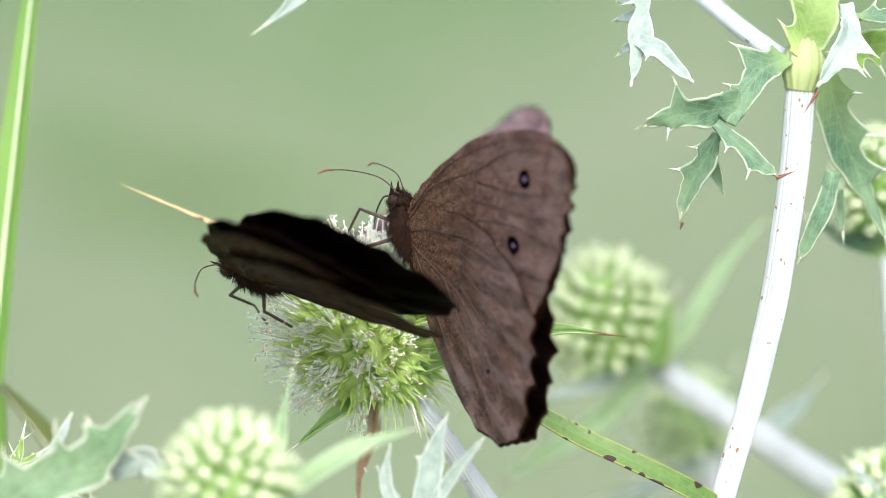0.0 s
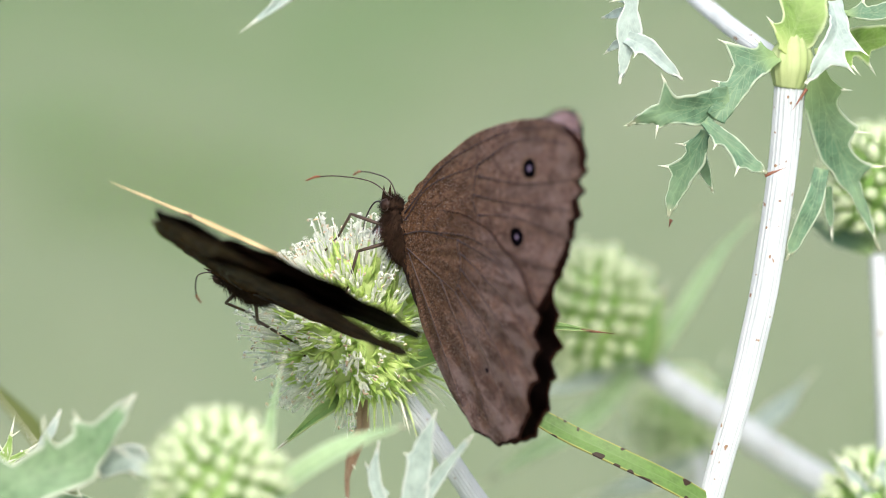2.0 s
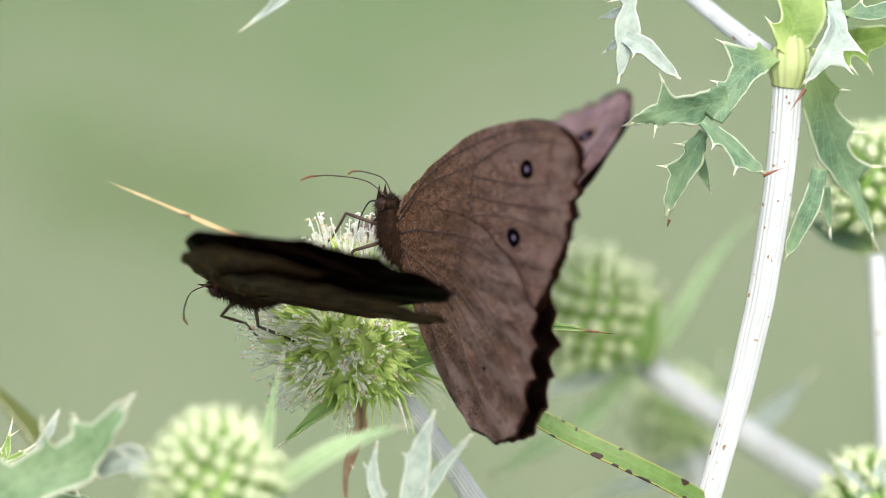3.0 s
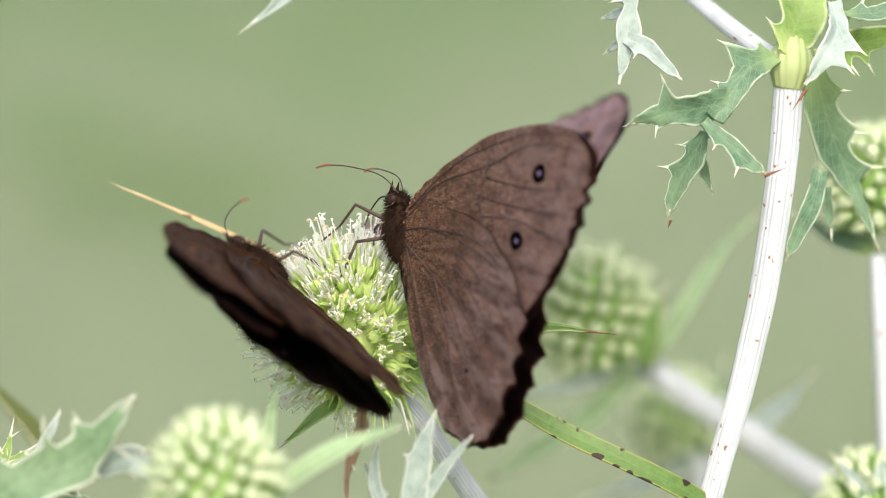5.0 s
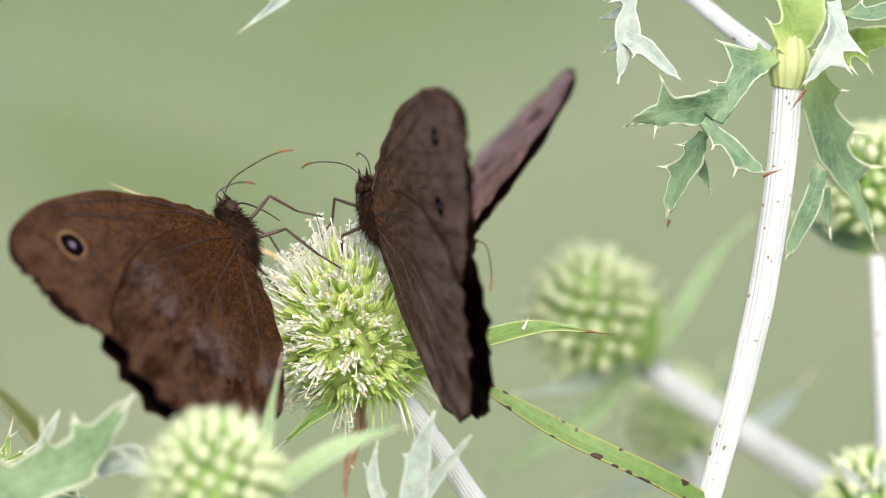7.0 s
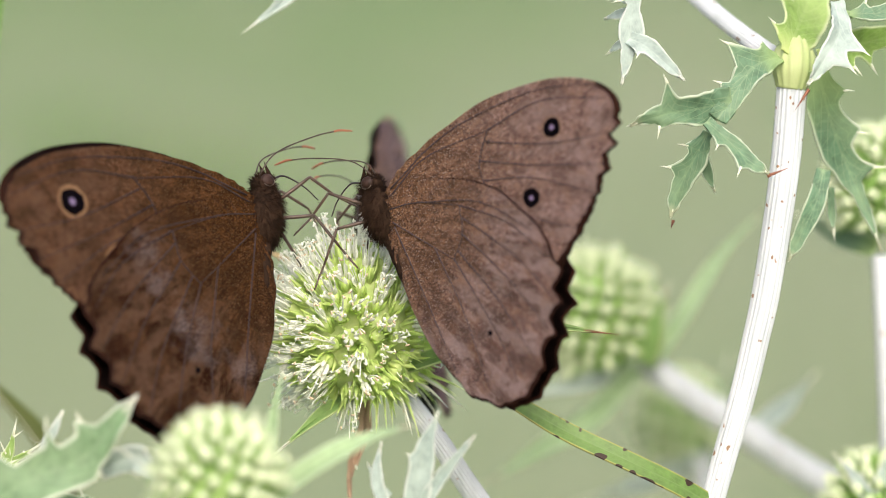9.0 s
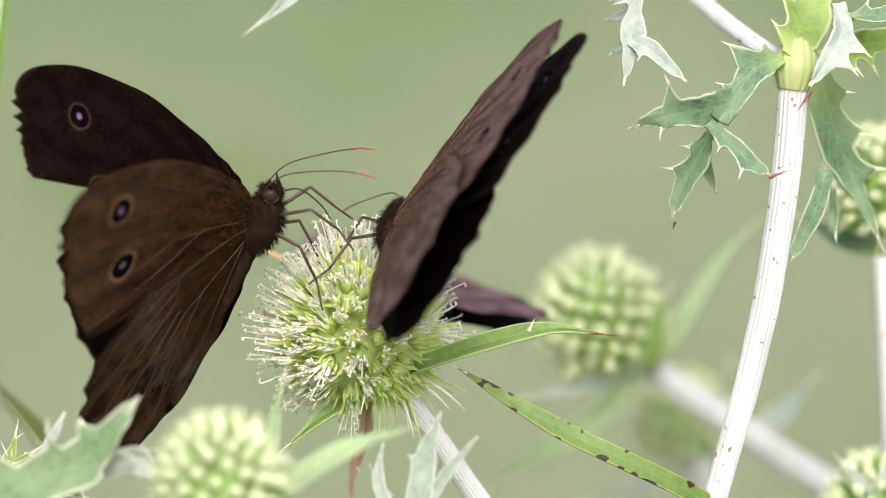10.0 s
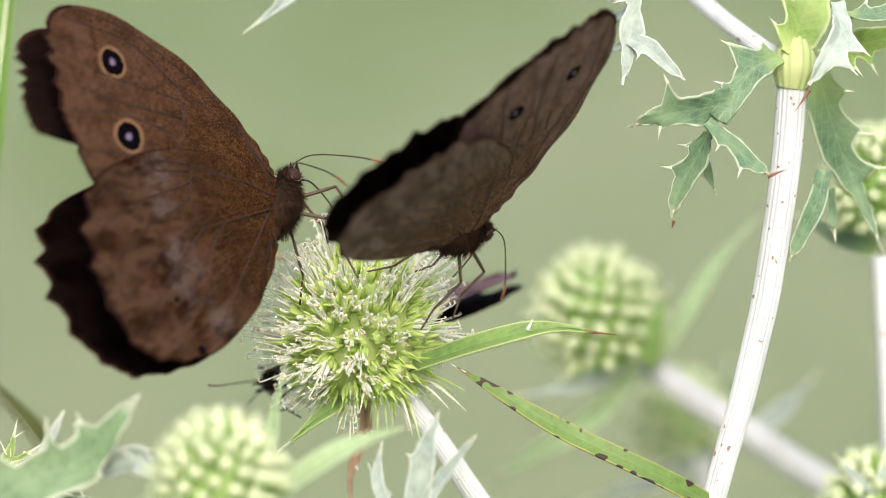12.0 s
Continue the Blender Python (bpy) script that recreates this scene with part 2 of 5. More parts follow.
STALK = plain("stalk_white", (0.37, 0.41, 0.41), (0.56, 0.60, 0.61), 420, 0.5, 0.35, 0.25, 0.0, (1, 1, 0.05), ((0.20, 0.12, 0.06), 900, 0.712))
BRACT_SPOTTED = leafy("bract_spotted", (0.095, 0.18, 0.037), (0.34, 0.33, 0.09), (0.14, 0.22, 0.07), 0.12, True)
LEAF = leafy("leaf_green", (0.115, 0.215, 0.125), (0.56, 0.64, 0.48), (0.29, 0.42, 0.23), 0.3, base=(0.33, 0.47, 0.18), tip=(0.40, 0.42, 0.28))
LEAF_GREY = leafy("leaf_grey_green", (0.155, 0.265, 0.13), (0.66, 0.72, 0.58), (0.30, 0.42, 0.25), 0.3, tip=(0.66, 0.68, 0.58))
# Sunlit copy of the leaf green: light through the blade mixed into its colour.
LEAF_LIT = leafy("leaf_sunlit_yellow_green", (0.23, 0.38, 0.08), (0.62, 0.70, 0.42), (0.42, 0.55, 0.22), 0.4, base=(0.55, 0.64, 0.26), tip=(0.60, 0.62, 0.40))
LEAF_PALE = leafy("leaf_silver", (0.33, 0.42, 0.37), (0.64, 0.69, 0.62), (0.48, 0.57, 0.50), tip=(0.66, 0.68, 0.58))
LEAF_SOFT = leafy("leaf_soft_green", (0.33, 0.48, 0.25), (0.56, 0.68, 0.46), (0.46, 0.60, 0.36), 0.35)
SHEATH = plain("sheath_yellow_green", (0.38, 0.50, 0.17), (0.60, 0.67, 0.36), 420, 0.55, 0.3, 0.3, 0.3, (1, 1, 0.15))
LEAF_DRY = plain("leaf_dry", (0.24, 0.16, 0.10), (0.50, 0.38, 0.27), 400, 0.8, 0.1, 0.6)
SPINE = plain("spine_pale", (0.55, 0.58, 0.42), (0.80, 0.82, 0.68), 500, 0.5, 0.4)
SPINE_BROWN = plain("spine_brown", (0.085, 0.025, 0.014), (0.24, 0.09, 0.045), 500, 0.5, 0.4)
STRAW = plain("spine_straw", (0.48, 0.36, 0.18), (0.72, 0.58, 0.34), 300, 0.5, 0.4, 0.3, 0, (1, 1, 1), ((0.12, 0.06, 0.03), 420, 0.70))
CALYX = plain("calyx_green", (0.58, 0.75, 0.20), (0.84, 0.93, 0.48), 700, 0.55, 0.3, 0.3, 0.5)
BUD = plain("bud_cream", (0.60, 0.71, 0.42), (0.86, 0.91, 0.71), 700, 0.55, 0.3, 0.3, 0.2)
BUD_GREEN = plain("bud_green", (0.20, 0.38, 0.08), (0.40, 0.58, 0.20), 700, 0.55, 0.3, 0.3, 0.3)
PETAL = plain("petal_white", (0.90, 0.92, 0.80), (0.97, 0.975, 0.93), 900, 0.6, 0.3, 0.2, 0.5)
ANTHER = plain("anther_tan", (0.50, 0.34, 0.19), (0.80, 0.70, 0.52), 900, 0.7, 0.2)
LEAF_FRESH = leafy("leaf_fresh_green", (0.17, 0.31, 0.085), (0.50, 0.60, 0.28), (0.30, 0.44, 0.15), 0.3)
BLADE = plain("grass_blade", (0.12, 0.26, 0.04), (0.24, 0.42, 0.09), 120, 0.45, 0.4, 0.2, 0.3, (1, 1, 0.05))
OLIVE = plain("grass_olive", (0.09, 0.12, 0.025), (0.17, 0.20, 0.06), 120, 0.45, 0.4, 0.2, 0.3, (1, 1, 0.05))
TURF = plain("meadow_blade", (0.09, 0.15, 0.05), (0.20, 0.25, 0.12), 9, 0.7, 0.15, 0.0, 0.2)


def meadow():
    m, nt, b = mat("meadow_ground", 0.9, 0.1)
    fine = speckle(nt, 60)
    wide = speckle(nt, 5.0, 2.0, 0.5)
    mid = speckle(nt, 11.0, 2.0, 0.5)
    c = ramp(nt, fine, [(0.3, (0.092, 0.150, 0.058)), (0.7, (0.168, 0.226, 0.103))]).outputs["Color"]
    c = mix(nt, ramp(nt, wide, [(0.42, (0, 0, 0)), (0.56, (0.85, 0.85, 0.85))]).outputs["Color"], c, (0.214, 0.242, 0.150))
    c = mix(nt, ramp(nt, mid, [(0.47, (0, 0, 0)), (0.58, (0.85, 0.85, 0.85))]).outputs["Color"], c, (0.080, 0.168, 0.043))
    # the turf colour grows paler over the ground close by
    tc = nt.nodes.new("ShaderNodeTexCoord")
    sep = nt.nodes.new("ShaderNodeSeparateXYZ")
    link(nt, tc.outputs["Object"], sep.inputs[0])
    strip = nt.nodes.new("ShaderNodeMapRange")
    strip.inputs["From Min"].default_value, strip.inputs["From Max"].default_value = 3.2, 2.5
    link(nt, sep.outputs["Y"], strip.inputs["Value"])
    c = mix(nt, ramp(nt, strip.outputs["Result"], [(0.0, (0, 0, 0)), (1.0, (0.55, 0.55, 0.55))]).outputs["Color"], c, (0.240, 0.265, 0.168))
    link(nt, c, b.inputs["Base Color"])
    bump(nt, b, fine, 0.6, 0.01)
    return m


MEADOW = meadow()


# ---- mesh tools ----
def part(name, bm, materials, parent=None, label="", smooth=True):
    me = bpy.data.meshes.new(name)
    if smooth:
        for f in bm.faces:
            f.smooth = True
    bm.to_mesh(me)
    bm.free()
    for m in materials if isinstance(materials, (list, tuple)) else [materials]:
        me.materials.append(m)
    ob = new(name, me)
    if parent is not None:
        ob.parent = parent
    if label:
        tagged(ob, label)
    return ob


def thing(name, m, label, category, group=""):
    ob = new(name)
    ob.empty_display_size = 0.005
    ob.matrix_world = m
    return tagged(ob, label, category, group)


def curve_through(points, steps):
    """Smooth line through the points (Catmull-Rom)."""
    pts = [Vector(p) for p in points]
    pts = [pts[0] * 2 - pts[1]] + pts + [pts[-1] * 2 - pts[-2]]
    out = []
    spans = len(pts) - 3
    for i in range(spans):
        a, b, c, d = pts[i:i + 4]
        for k in range(steps):
            t = k / steps
            out.append(0.5 * ((2 * b) + (c - a) * t + (2 * a - 5 * b + 4 * c - d) * t * t + (3 * b - a - 3 * c + d) * t ** 3))
    out.append(pts[-2])
    return out


def tube(bm, line, radii, sides=8, slot=0, ribs=0, rib_depth=0.0, flat=1.0, cap=True):
    """A round or ribbed tube along a line; radii: at the start and end, or a function of 0..1."""
    n = len(line)
    rings = []
    ref = Vector((0.31, 0.2, 0.93))
    for i, p in enumerate(line):
        tan = (line[min(i + 1, n - 1)] - line[max(i - 1, 0)]).normalized()
        if abs(tan.dot(ref)) > 0.9:
            ref = Vector((0.95, 0.1, 0.1))
        s = tan.cross(ref).normalized()
        q = s.cross(tan)
        t = i / (n - 1)
        r = radii(t) if callable(radii) else radii[0] + (radii[1] - radii[0]) * t
        ring = []
        for k in range(sides):
            a = 2 * math.pi * k / sides
            rr = r * (1 + rib_depth * math.cos(ribs * a)) if ribs else r
            ring.append(bm.verts.new(p + s * (rr * math.cos(a)) + q * (rr * flat * math.sin(a))))
        rings.append(ring)
    for i in range(n - 1):
        for k in range(sides):
            f = bm.faces.new((rings[i][k], rings[i][(k + 1) % sides], rings[i + 1][(k + 1) % sides], rings[i + 1][k]))
            f.material_index = slot
    if cap:
        for ring in (list(reversed(rings[0])), rings[-1]):
            f = bm.faces.new(ring)
            f.material_index = slot


def spike(bm, root, tip, r, slot, sides=4, bend=None):
    tube(bm, curve_through([root, (Vector(root) + Vector(tip)) / 2 + (bend or Vector()), tip], 2), lambda t: r * (1 - t) + r * 0.04, sides, slot)


def blob(bm, centre, axes, slot=0, rings=8, segments=12, rough=0.0):
    """An ellipsoid with half-axes given as three vectors."""
    made = bmesh.ops.create_uvsphere(bm, u_segments=segments, v_segments=rings, radius=1.0)["verts"]
    a, b, c = (Vector(x) for x in axes)
    faces = set()
    for v in made:
        k = 1 + rough * (noise.noise(v.co * 3.0))
        v.co = Vector(centre) + (a * v.co.x + b * v.co.y + c * v.co.z) * k
        faces.update(v.link_faces)
    for f in faces:
        f.material_index = slot


def lobe(bm, pts, half, teeth, prick, facing=(0, 0, 1), fold=0.25, slot=0, rim=None, wave=0.1, start=0.35, tip=1.6):
    """One spiny lobe of a leaf along pts, half wide at its widest; teeth a side, each ending in a spine."""
    spines = []
    line = pts if len(pts) > 12 else curve_through(pts, max(6, 22 // (len(pts) - 1)))
    n = len(line)
    face = Vector(facing).normalized()
    grid, cols = [], (-1.0, -0.9, -0.5, -0.08, 0.0, 0.08, 0.5, 0.9, 1.0)
    for i, p in enumerate(line):
        t = i / (n - 1)
        tan = (line[min(i + 1, n - 1)] - line[max(i - 1, 0)]).normalized()
        side = tan.cross(face).normalized()
        up = side.cross(tan)
        body = (start + (1 - start) * math.sin(math.pi * min(1, t * 1.15 + 0.12))) * min(1.0, (1 - t) * 2.2) ** 0.8
        row = []
        for c in cols:
            ph = (t * teeth + (0.3 if c > 0 else 0.0)) % 1.0 if teeth else 0.0
            w = half * max(body, 0.015) * ((0.78 + 0.36 * ph ** 2.2) if teeth else 1.0)
            lift = fold * w * abs(c) + wave * half * math.sin(t * 9 + 2.5 * c) * abs(c)
            v = bm.verts.new(p + side * (c * w) + up * lift)
            row.append(v)
            if rim is not None:
                v[rim] = (abs(c), t, 0.0)
        grid.append(row)
    for i in range(n - 1):
        for k in range(len(cols) - 1):
            f = bm.faces.new((grid[i][k], grid[i][k + 1], grid[i + 1][k + 1], grid[i + 1][k]))
            f.material_index = slot
    for c, k in ((-1, 0), (1, len(cols) - 1)):
        for j in range(teeth):
            t = (j + (0.97 if c < 0 else 0.67)) / teeth
            if t < 0.12 or t > 0.93:
                continue
            i = min(n - 2, int(t * (n - 1)))
            root = grid[i][k].co
            tan = (line[i + 1] - line[i]).normalized()
            out = (root - line[i]).normalized()
            spines.append((root - out * 0.0003 * prick, root + (out * 0.55 + tan * 0.9) * 0.001 * prick * random.uniform(0.5, 0.95), 0.00015))
    tan = (line[-1] - line[-3]).normalized()
    spines.append((line[-3], line[-1] + tan * 0.001 * tip, 0.00018))
    return spines


def leaf(parent, lobes, material, label="", spine=None, name="leaf", thick=0.00022):
    bm = bmesh.new()
    rim = bm.verts.layers.float_vector.new("rim")
    spines = []
    for spec in lobes:
        ways = dict(spec[4]) if len(spec) > 4 else {}
        ways["facing"] = SITE.to_3x3() @ Vector(ways.get("facing", (0, 0.15, 1)))
        spines += lobe(bm, [site(*p) for p in spec[0]], spec[1] * 0.001, spec[2], spec[3], rim=rim, **ways)
    ob = part(name, bm, material, parent, label)
    # the mesh is written in world metres, the thing stands at its base
    ob.matrix_parent_inverse = parent.matrix_world.inverted()
    thicken = ob.modifiers.new("thickness", "SOLIDIFY")
    thicken.thickness, thicken.offset = thick, 0.0
    for root, tip, r in spines:
        bm = bmesh.new()
        spike(bm, root, tip, r, 0, 5)
        part("spine", bm, spine or SPINE, ob)
    return ob


def station(stops, t):
    """Half width at t along a leaf; a stop with a third number is a tooth, reached in a hollow curve."""
    for a, b in zip(stops, stops[1:]):
        if t <= b[0]:
            k = (t - a[0]) / max(1e-6, b[0] - a[0])
            if len(b) > 2:
                k = k ** 2.0
            elif len(a) > 2:
                k = k ** 0.6
            else:
                k = k * k * (3 - 2 * k)
            return a[1] + (b[1] - a[1]) * k
    return stops[-1][1]


def spiny_leaf(parent, lobes, material, label="", spine=None, thick=0.00022):
    """A leaf of one or more lobes: midline, half widths on either hand (millimetres), each tooth drawn out into a spine."""
    bm = bmesh.new()
    rim = bm.verts.layers.float_vector.new("rim")
    spines = []
    cols = (-1.0, -0.93, -0.7, -0.4, -0.06, 0.06, 0.4, 0.7, 0.93, 1.0)
    for order, (pts, left, right, ways) in enumerate(lobes):
        face = (SITE.to_3x3() @ Vector(ways.get("facing", (0, 0.15, 1)))).normalized()
        fold, waves, tip = ways.get("fold", 0.25), ways.get("waves", 0.07), ways.get("tip", 1.2)
        line = curve_through([site(*p) for p in pts], 60 // (len(pts) - 1))
        n = len(line)
        grid = []
        wide = 0.001 * max(w[1] for w in left + right)
        for i, p in enumerate(line):
            t = i / (n - 1)
            tan = (line[min(i + 1, n - 1)] - line[max(i - 1, 0)]).normalized()
            side = face.cross(tan).normalized()
            up = tan.cross(side)
            row = []
            for c in cols:
                w = 0.001 * station(left if c < 0 else right, t)
                lift = fold * w * abs(c) + waves * wide * math.sin(t * 11 + 2.5 * c) * abs(c) + 0.03 * wide * math.cos(t * 40 - 9 * abs(c)) * abs(c)
                v = bm.verts.new(p + side * (c * w) + up * lift)
                v[rim] = (abs(c) * min(1.0, t / 0.18, (1.2 - t) / 0.4 if ways.get("stub") else 1.0), t * 0.9 if ways.get("stub") else 0.32 + 0.68 * t if order else t, 0.0)
                row.append(v)
            grid.append(row)
        for i in range(n - 1):
            for k in range(len(cols) - 1):
                bm.faces.new((grid[i][k], grid[i][k + 1], grid[i + 1][k + 1], grid[i + 1][k]))
        for stops, k in ((left, 0), (right, len(cols) - 1)):
            for stop in stops:
                if len(stop) > 2:
                    i = min(n - 2, round(stop[0] * (n - 1)))
                    tan = (line[i + 1] - line[i]).normalized()
                    root, out = grid[i][k].co.copy(), (grid[i][k].co - line[i]).normalized()
                    spines.append((root - out * 0.0004, root + (out * 0.85 + tan * 0.5) * 0.0006 * stop[2], 0.00018))
        if not ways.get("stub"):
            tan = (line[-1] - line[-3]).normalized()
            spines.append((line[-6], line[-1] + tan * 0.001 * tip, 0.00016))
    ob = part("leaf", bm, material, parent, label)
    ob.matrix_parent_inverse = parent.matrix_world.inverted()
    thicken = ob.modifiers.new("thickness", "SOLIDIFY")
    thicken.thickness, thicken.offset = thick, 0.0
    for root, tip, r in spines:
        bm = bmesh.new()
        spike(bm, root, tip, r, 0, 5)
        part("spine", bm, spine or SPINE, ob)
    return ob


def to_soil(pts, steps):
    """A smooth line through the points, and straight on to the last one, in the soil."""
    line = curve_through([site(*p) for p in pts[:-1]], steps)
    end = site(*pts[-1])
    return line + [line[-1].lerp(end, k / 6) for k in range(1, 7)]


def stem(parent, pts, r0, r1, material, name="stem", label="", sides=126, ribs=18, depth=0.045):
    bm = bmesh.new()
    tube(bm, to_soil(pts, 14), (r0 * 0.001, r1 * 0.001), sides, 0, ribs, depth)
    ob = part(name, bm, material, parent, label)
    ob.matrix_parent_inverse = parent.matrix_world.inverted()
    return ob


# ---- florets: built once, shared by all heads ----
def floret_mesh(seed, kind):
    rnd = random.Random(seed)
    bm = bmesh.new()
    mm = 0.001

    def ray(a):
        return Vector((math.cos(a), math.sin(a), 0))

    up = Vector((0, 0, mm))

    def stamen(reach, spread):
        out = ray(rnd.uniform(0, 6.28))
        tip = up * (1.5 + reach) + out * spread * mm
        curl = ray(rnd.uniform(0, 6.28)) * rnd.uniform(0.05, 0.35) * mm
        line = curve_through([up * 1.3 + out * 0.2 * mm, up * (1.5 + reach * 0.55) + out * spread * 0.75 * mm, tip, tip + curl - up * rnd.uniform(0.0, 0.25)], 2)
        tube(bm, line, (0.07 * mm, 0.05 * mm), 3, 1)
        way = (Vector((-out.y, out.x, 0)) + Vector((0, 0, rnd.uniform(-0.5, 0.5)))).normalized()
        tube(bm, [line[-1] - way * 0.20 * mm, line[-1] + up * 0.05, line[-1] + way * 0.20 * mm], lambda t: (0.05 + 0.06 * math.sin(math.pi * t)) * mm, 4, 2 if rnd.random() < 0.4 else 1)

    def sepal(a, length, lean, r, slot):
        out = ray(a)
        tube(bm, curve_through([out * 0.35 * mm + up * 0.3, out * (0.62 + 0.2 * lean) * mm + up * length * 0.5, out * (0.55 + lean) * mm + up * length], 3), lambda t: r * mm * (math.sin(math.pi * min(1, 0.25 + 0.75 * t)) + 0.03), 5, slot, flat=0.5)

    if kind == "open":
        tube(bm, [up * z for z in (-0.6, 0.7, 1.5)], lambda t: (0.42 + 0.22 * t) * mm, 6, 0)
        for k in range(5):
            sepal(1.257 * k + rnd.uniform(0, 0.4), rnd.uniform(1.7, 2.6), rnd.uniform(0.1, 0.5), 0.24, 0)
        # cream petals, their tips folded in over the cup
        for k in range(5):
            out = ray(1.257 * k + 0.6 + rnd.uniform(-0.2, 0.2))
            h = rnd.uniform(2.0, 3.0)
            tube(bm, curve_through([out * 0.25 * mm + up * 1.2, out * 0.50 * mm + up * (h - 0.55), out * 0.52 * mm + up * h, out * 0.30 * mm + up * (h - 0.05)], 3), lambda t: (0.10 + 0.11 * math.sin(math.pi * t) - 0.05 * t) * mm, 5, 1, flat=0.6)
        for k in range(rnd.choice((5, 6, 7))):
            stamen(rnd.uniform(1.2, 3.5), rnd.uniform(0.2, 1.1))
        sepal(rnd.uniform(0, 6.28), rnd.uniform(2.6, 3.4), rnd.uniform(0.5, 1.0), 0.26, 0)
    elif kind == "young":
        tube(bm, [up * z for z in (-0.6, 0.7, 1.5)], lambda t: (0.45 + 0.22 * t) * mm, 6, 0)
        for k in range(6):
            sepal(1.047 * k + rnd.uniform(0, 0.4), rnd.uniform(1.9, 3.0), rnd.uniform(0.0, 0.6), 0.27, 0)
        for k in range(3):
            sepal(2.1 * k + rnd.uniform(0, 0.6), rnd.uniform(1.6, 2.1), -0.4, 0.24, 1)
        for k in range(rnd.choice((0, 1, 1, 2))):
            stamen(rnd.uniform(0.8, 1.8), rnd.uniform(0.3, 1.2))
    else:
        tube(bm, [Vector((0, 0, z * mm)) for z in (0, 0.7, 1.3, 1.8, 2.1)], lambda t: (0.45 + 0.42 * math.sin(math.pi * min(1, t * 0.95)) - 0.25 * t) * mm, 7, 1)
        for k in range(6):
            out = ray(1.047 * k + rnd.uniform(0, 0.4))
            spike(bm, out * 0.40 * mm + Vector((0, 0, 1.2 * mm)), out * rnd.uniform(0.35, 0.8) * mm + Vector((0, 0, rnd.uniform(2.4, 3.3) * mm)), 0.22 * mm, 1, 4)
        for k in range(3):
            out = ray(2.1 * k + rnd.uniform(0, 1))
            spike(bm, out * 0.7 * mm, out * 1.1 * mm + Vector((0, 0, rnd.uniform(2.2, 3.0) * mm)), 0.28 * mm, 0, 4)
    me = bpy.data.meshes.new("floret")
    for f in bm.faces:
        f.smooth = True
    bm.to_mesh(me)
    bm.free()
    for m in (BUD_GREEN, BUD) if kind == "bud" else (CALYX, PETAL, ANTHER):
        me.materials.append(m)
    return me


OPEN = [floret_mesh(s, "open") for s in range(9)]
YOUNG = [floret_mesh(s + 40, "young") for s in range(5)]
BUDS = [floret_mesh(s + 20, "bud") for s in range(4)]


def flower_head(parent, centre, axis, radius, count, meshes, squash=1.08, jitter=0.12, size=1.0, seed=1, label="", swell=0.97, cover=1.72, young=()):
    """A ball of florets on a green core; axis points from the stalk to the crown."""
    rnd = random.Random(seed)
    ax = (SITE.to_3x3() @ Vector(axis)).normalized()
    turn = ax.to_track_quat("Z", "Y").to_matrix()
    c = site(*centre)
    r = radius * 0.001
    bm = bmesh.new()
    blob(bm, (0, 0, 0), ((r * swell, 0, 0), (0, r * swell, 0), (0, 0, r * squash * swell)), 0, 14, 24, 0.1)
    core = part("flower_head", bm, meshes[0].materials[0], parent, label)
    core.matrix_parent_inverse = parent.matrix_world.inverted()
    core.matrix_basis = Matrix.Translation(c) @ turn.to_4x4()
    for i in range(count):
        z = 1 - (i + 0.5) / count * cover
        a = i * 2.399963
        s = math.sqrt(max(0.0, 1 - z * z))
        d = Vector((s * math.cos(a), s * math.sin(a), z))
        lean = (d + Vector((0, 0, 0.25)) + Vector([rnd.uniform(-jitter, jitter) for _ in range(3)])).normalized()
        # the lower flank away from the light has not opened yet
        plan = SITE.to_3x3().inverted() @ (turn @ d)
        late = young and plan.x * 0.7 - plan.y * 0.6 + rnd.uniform(-0.45, 0.45) > 0.45
        kinds = young if late else meshes
        ob = new("floret", kinds[rnd.randrange(len(kinds))])
        ob.parent = core
        m = lean.to_track_quat("Z", "Y").to_matrix().to_4x4()
        k = size * rnd.uniform(0.85, 1.18)
        ob.matrix_basis = Matrix.Translation((d.x * r * 0.93, d.y * r * 0.93, d.z * r * squash * 0.93)) @ m @ Matrix.Rotation(rnd.uniform(0, 6.28), 4, "Z") @ Matrix.Scale(k, 4)
    return core


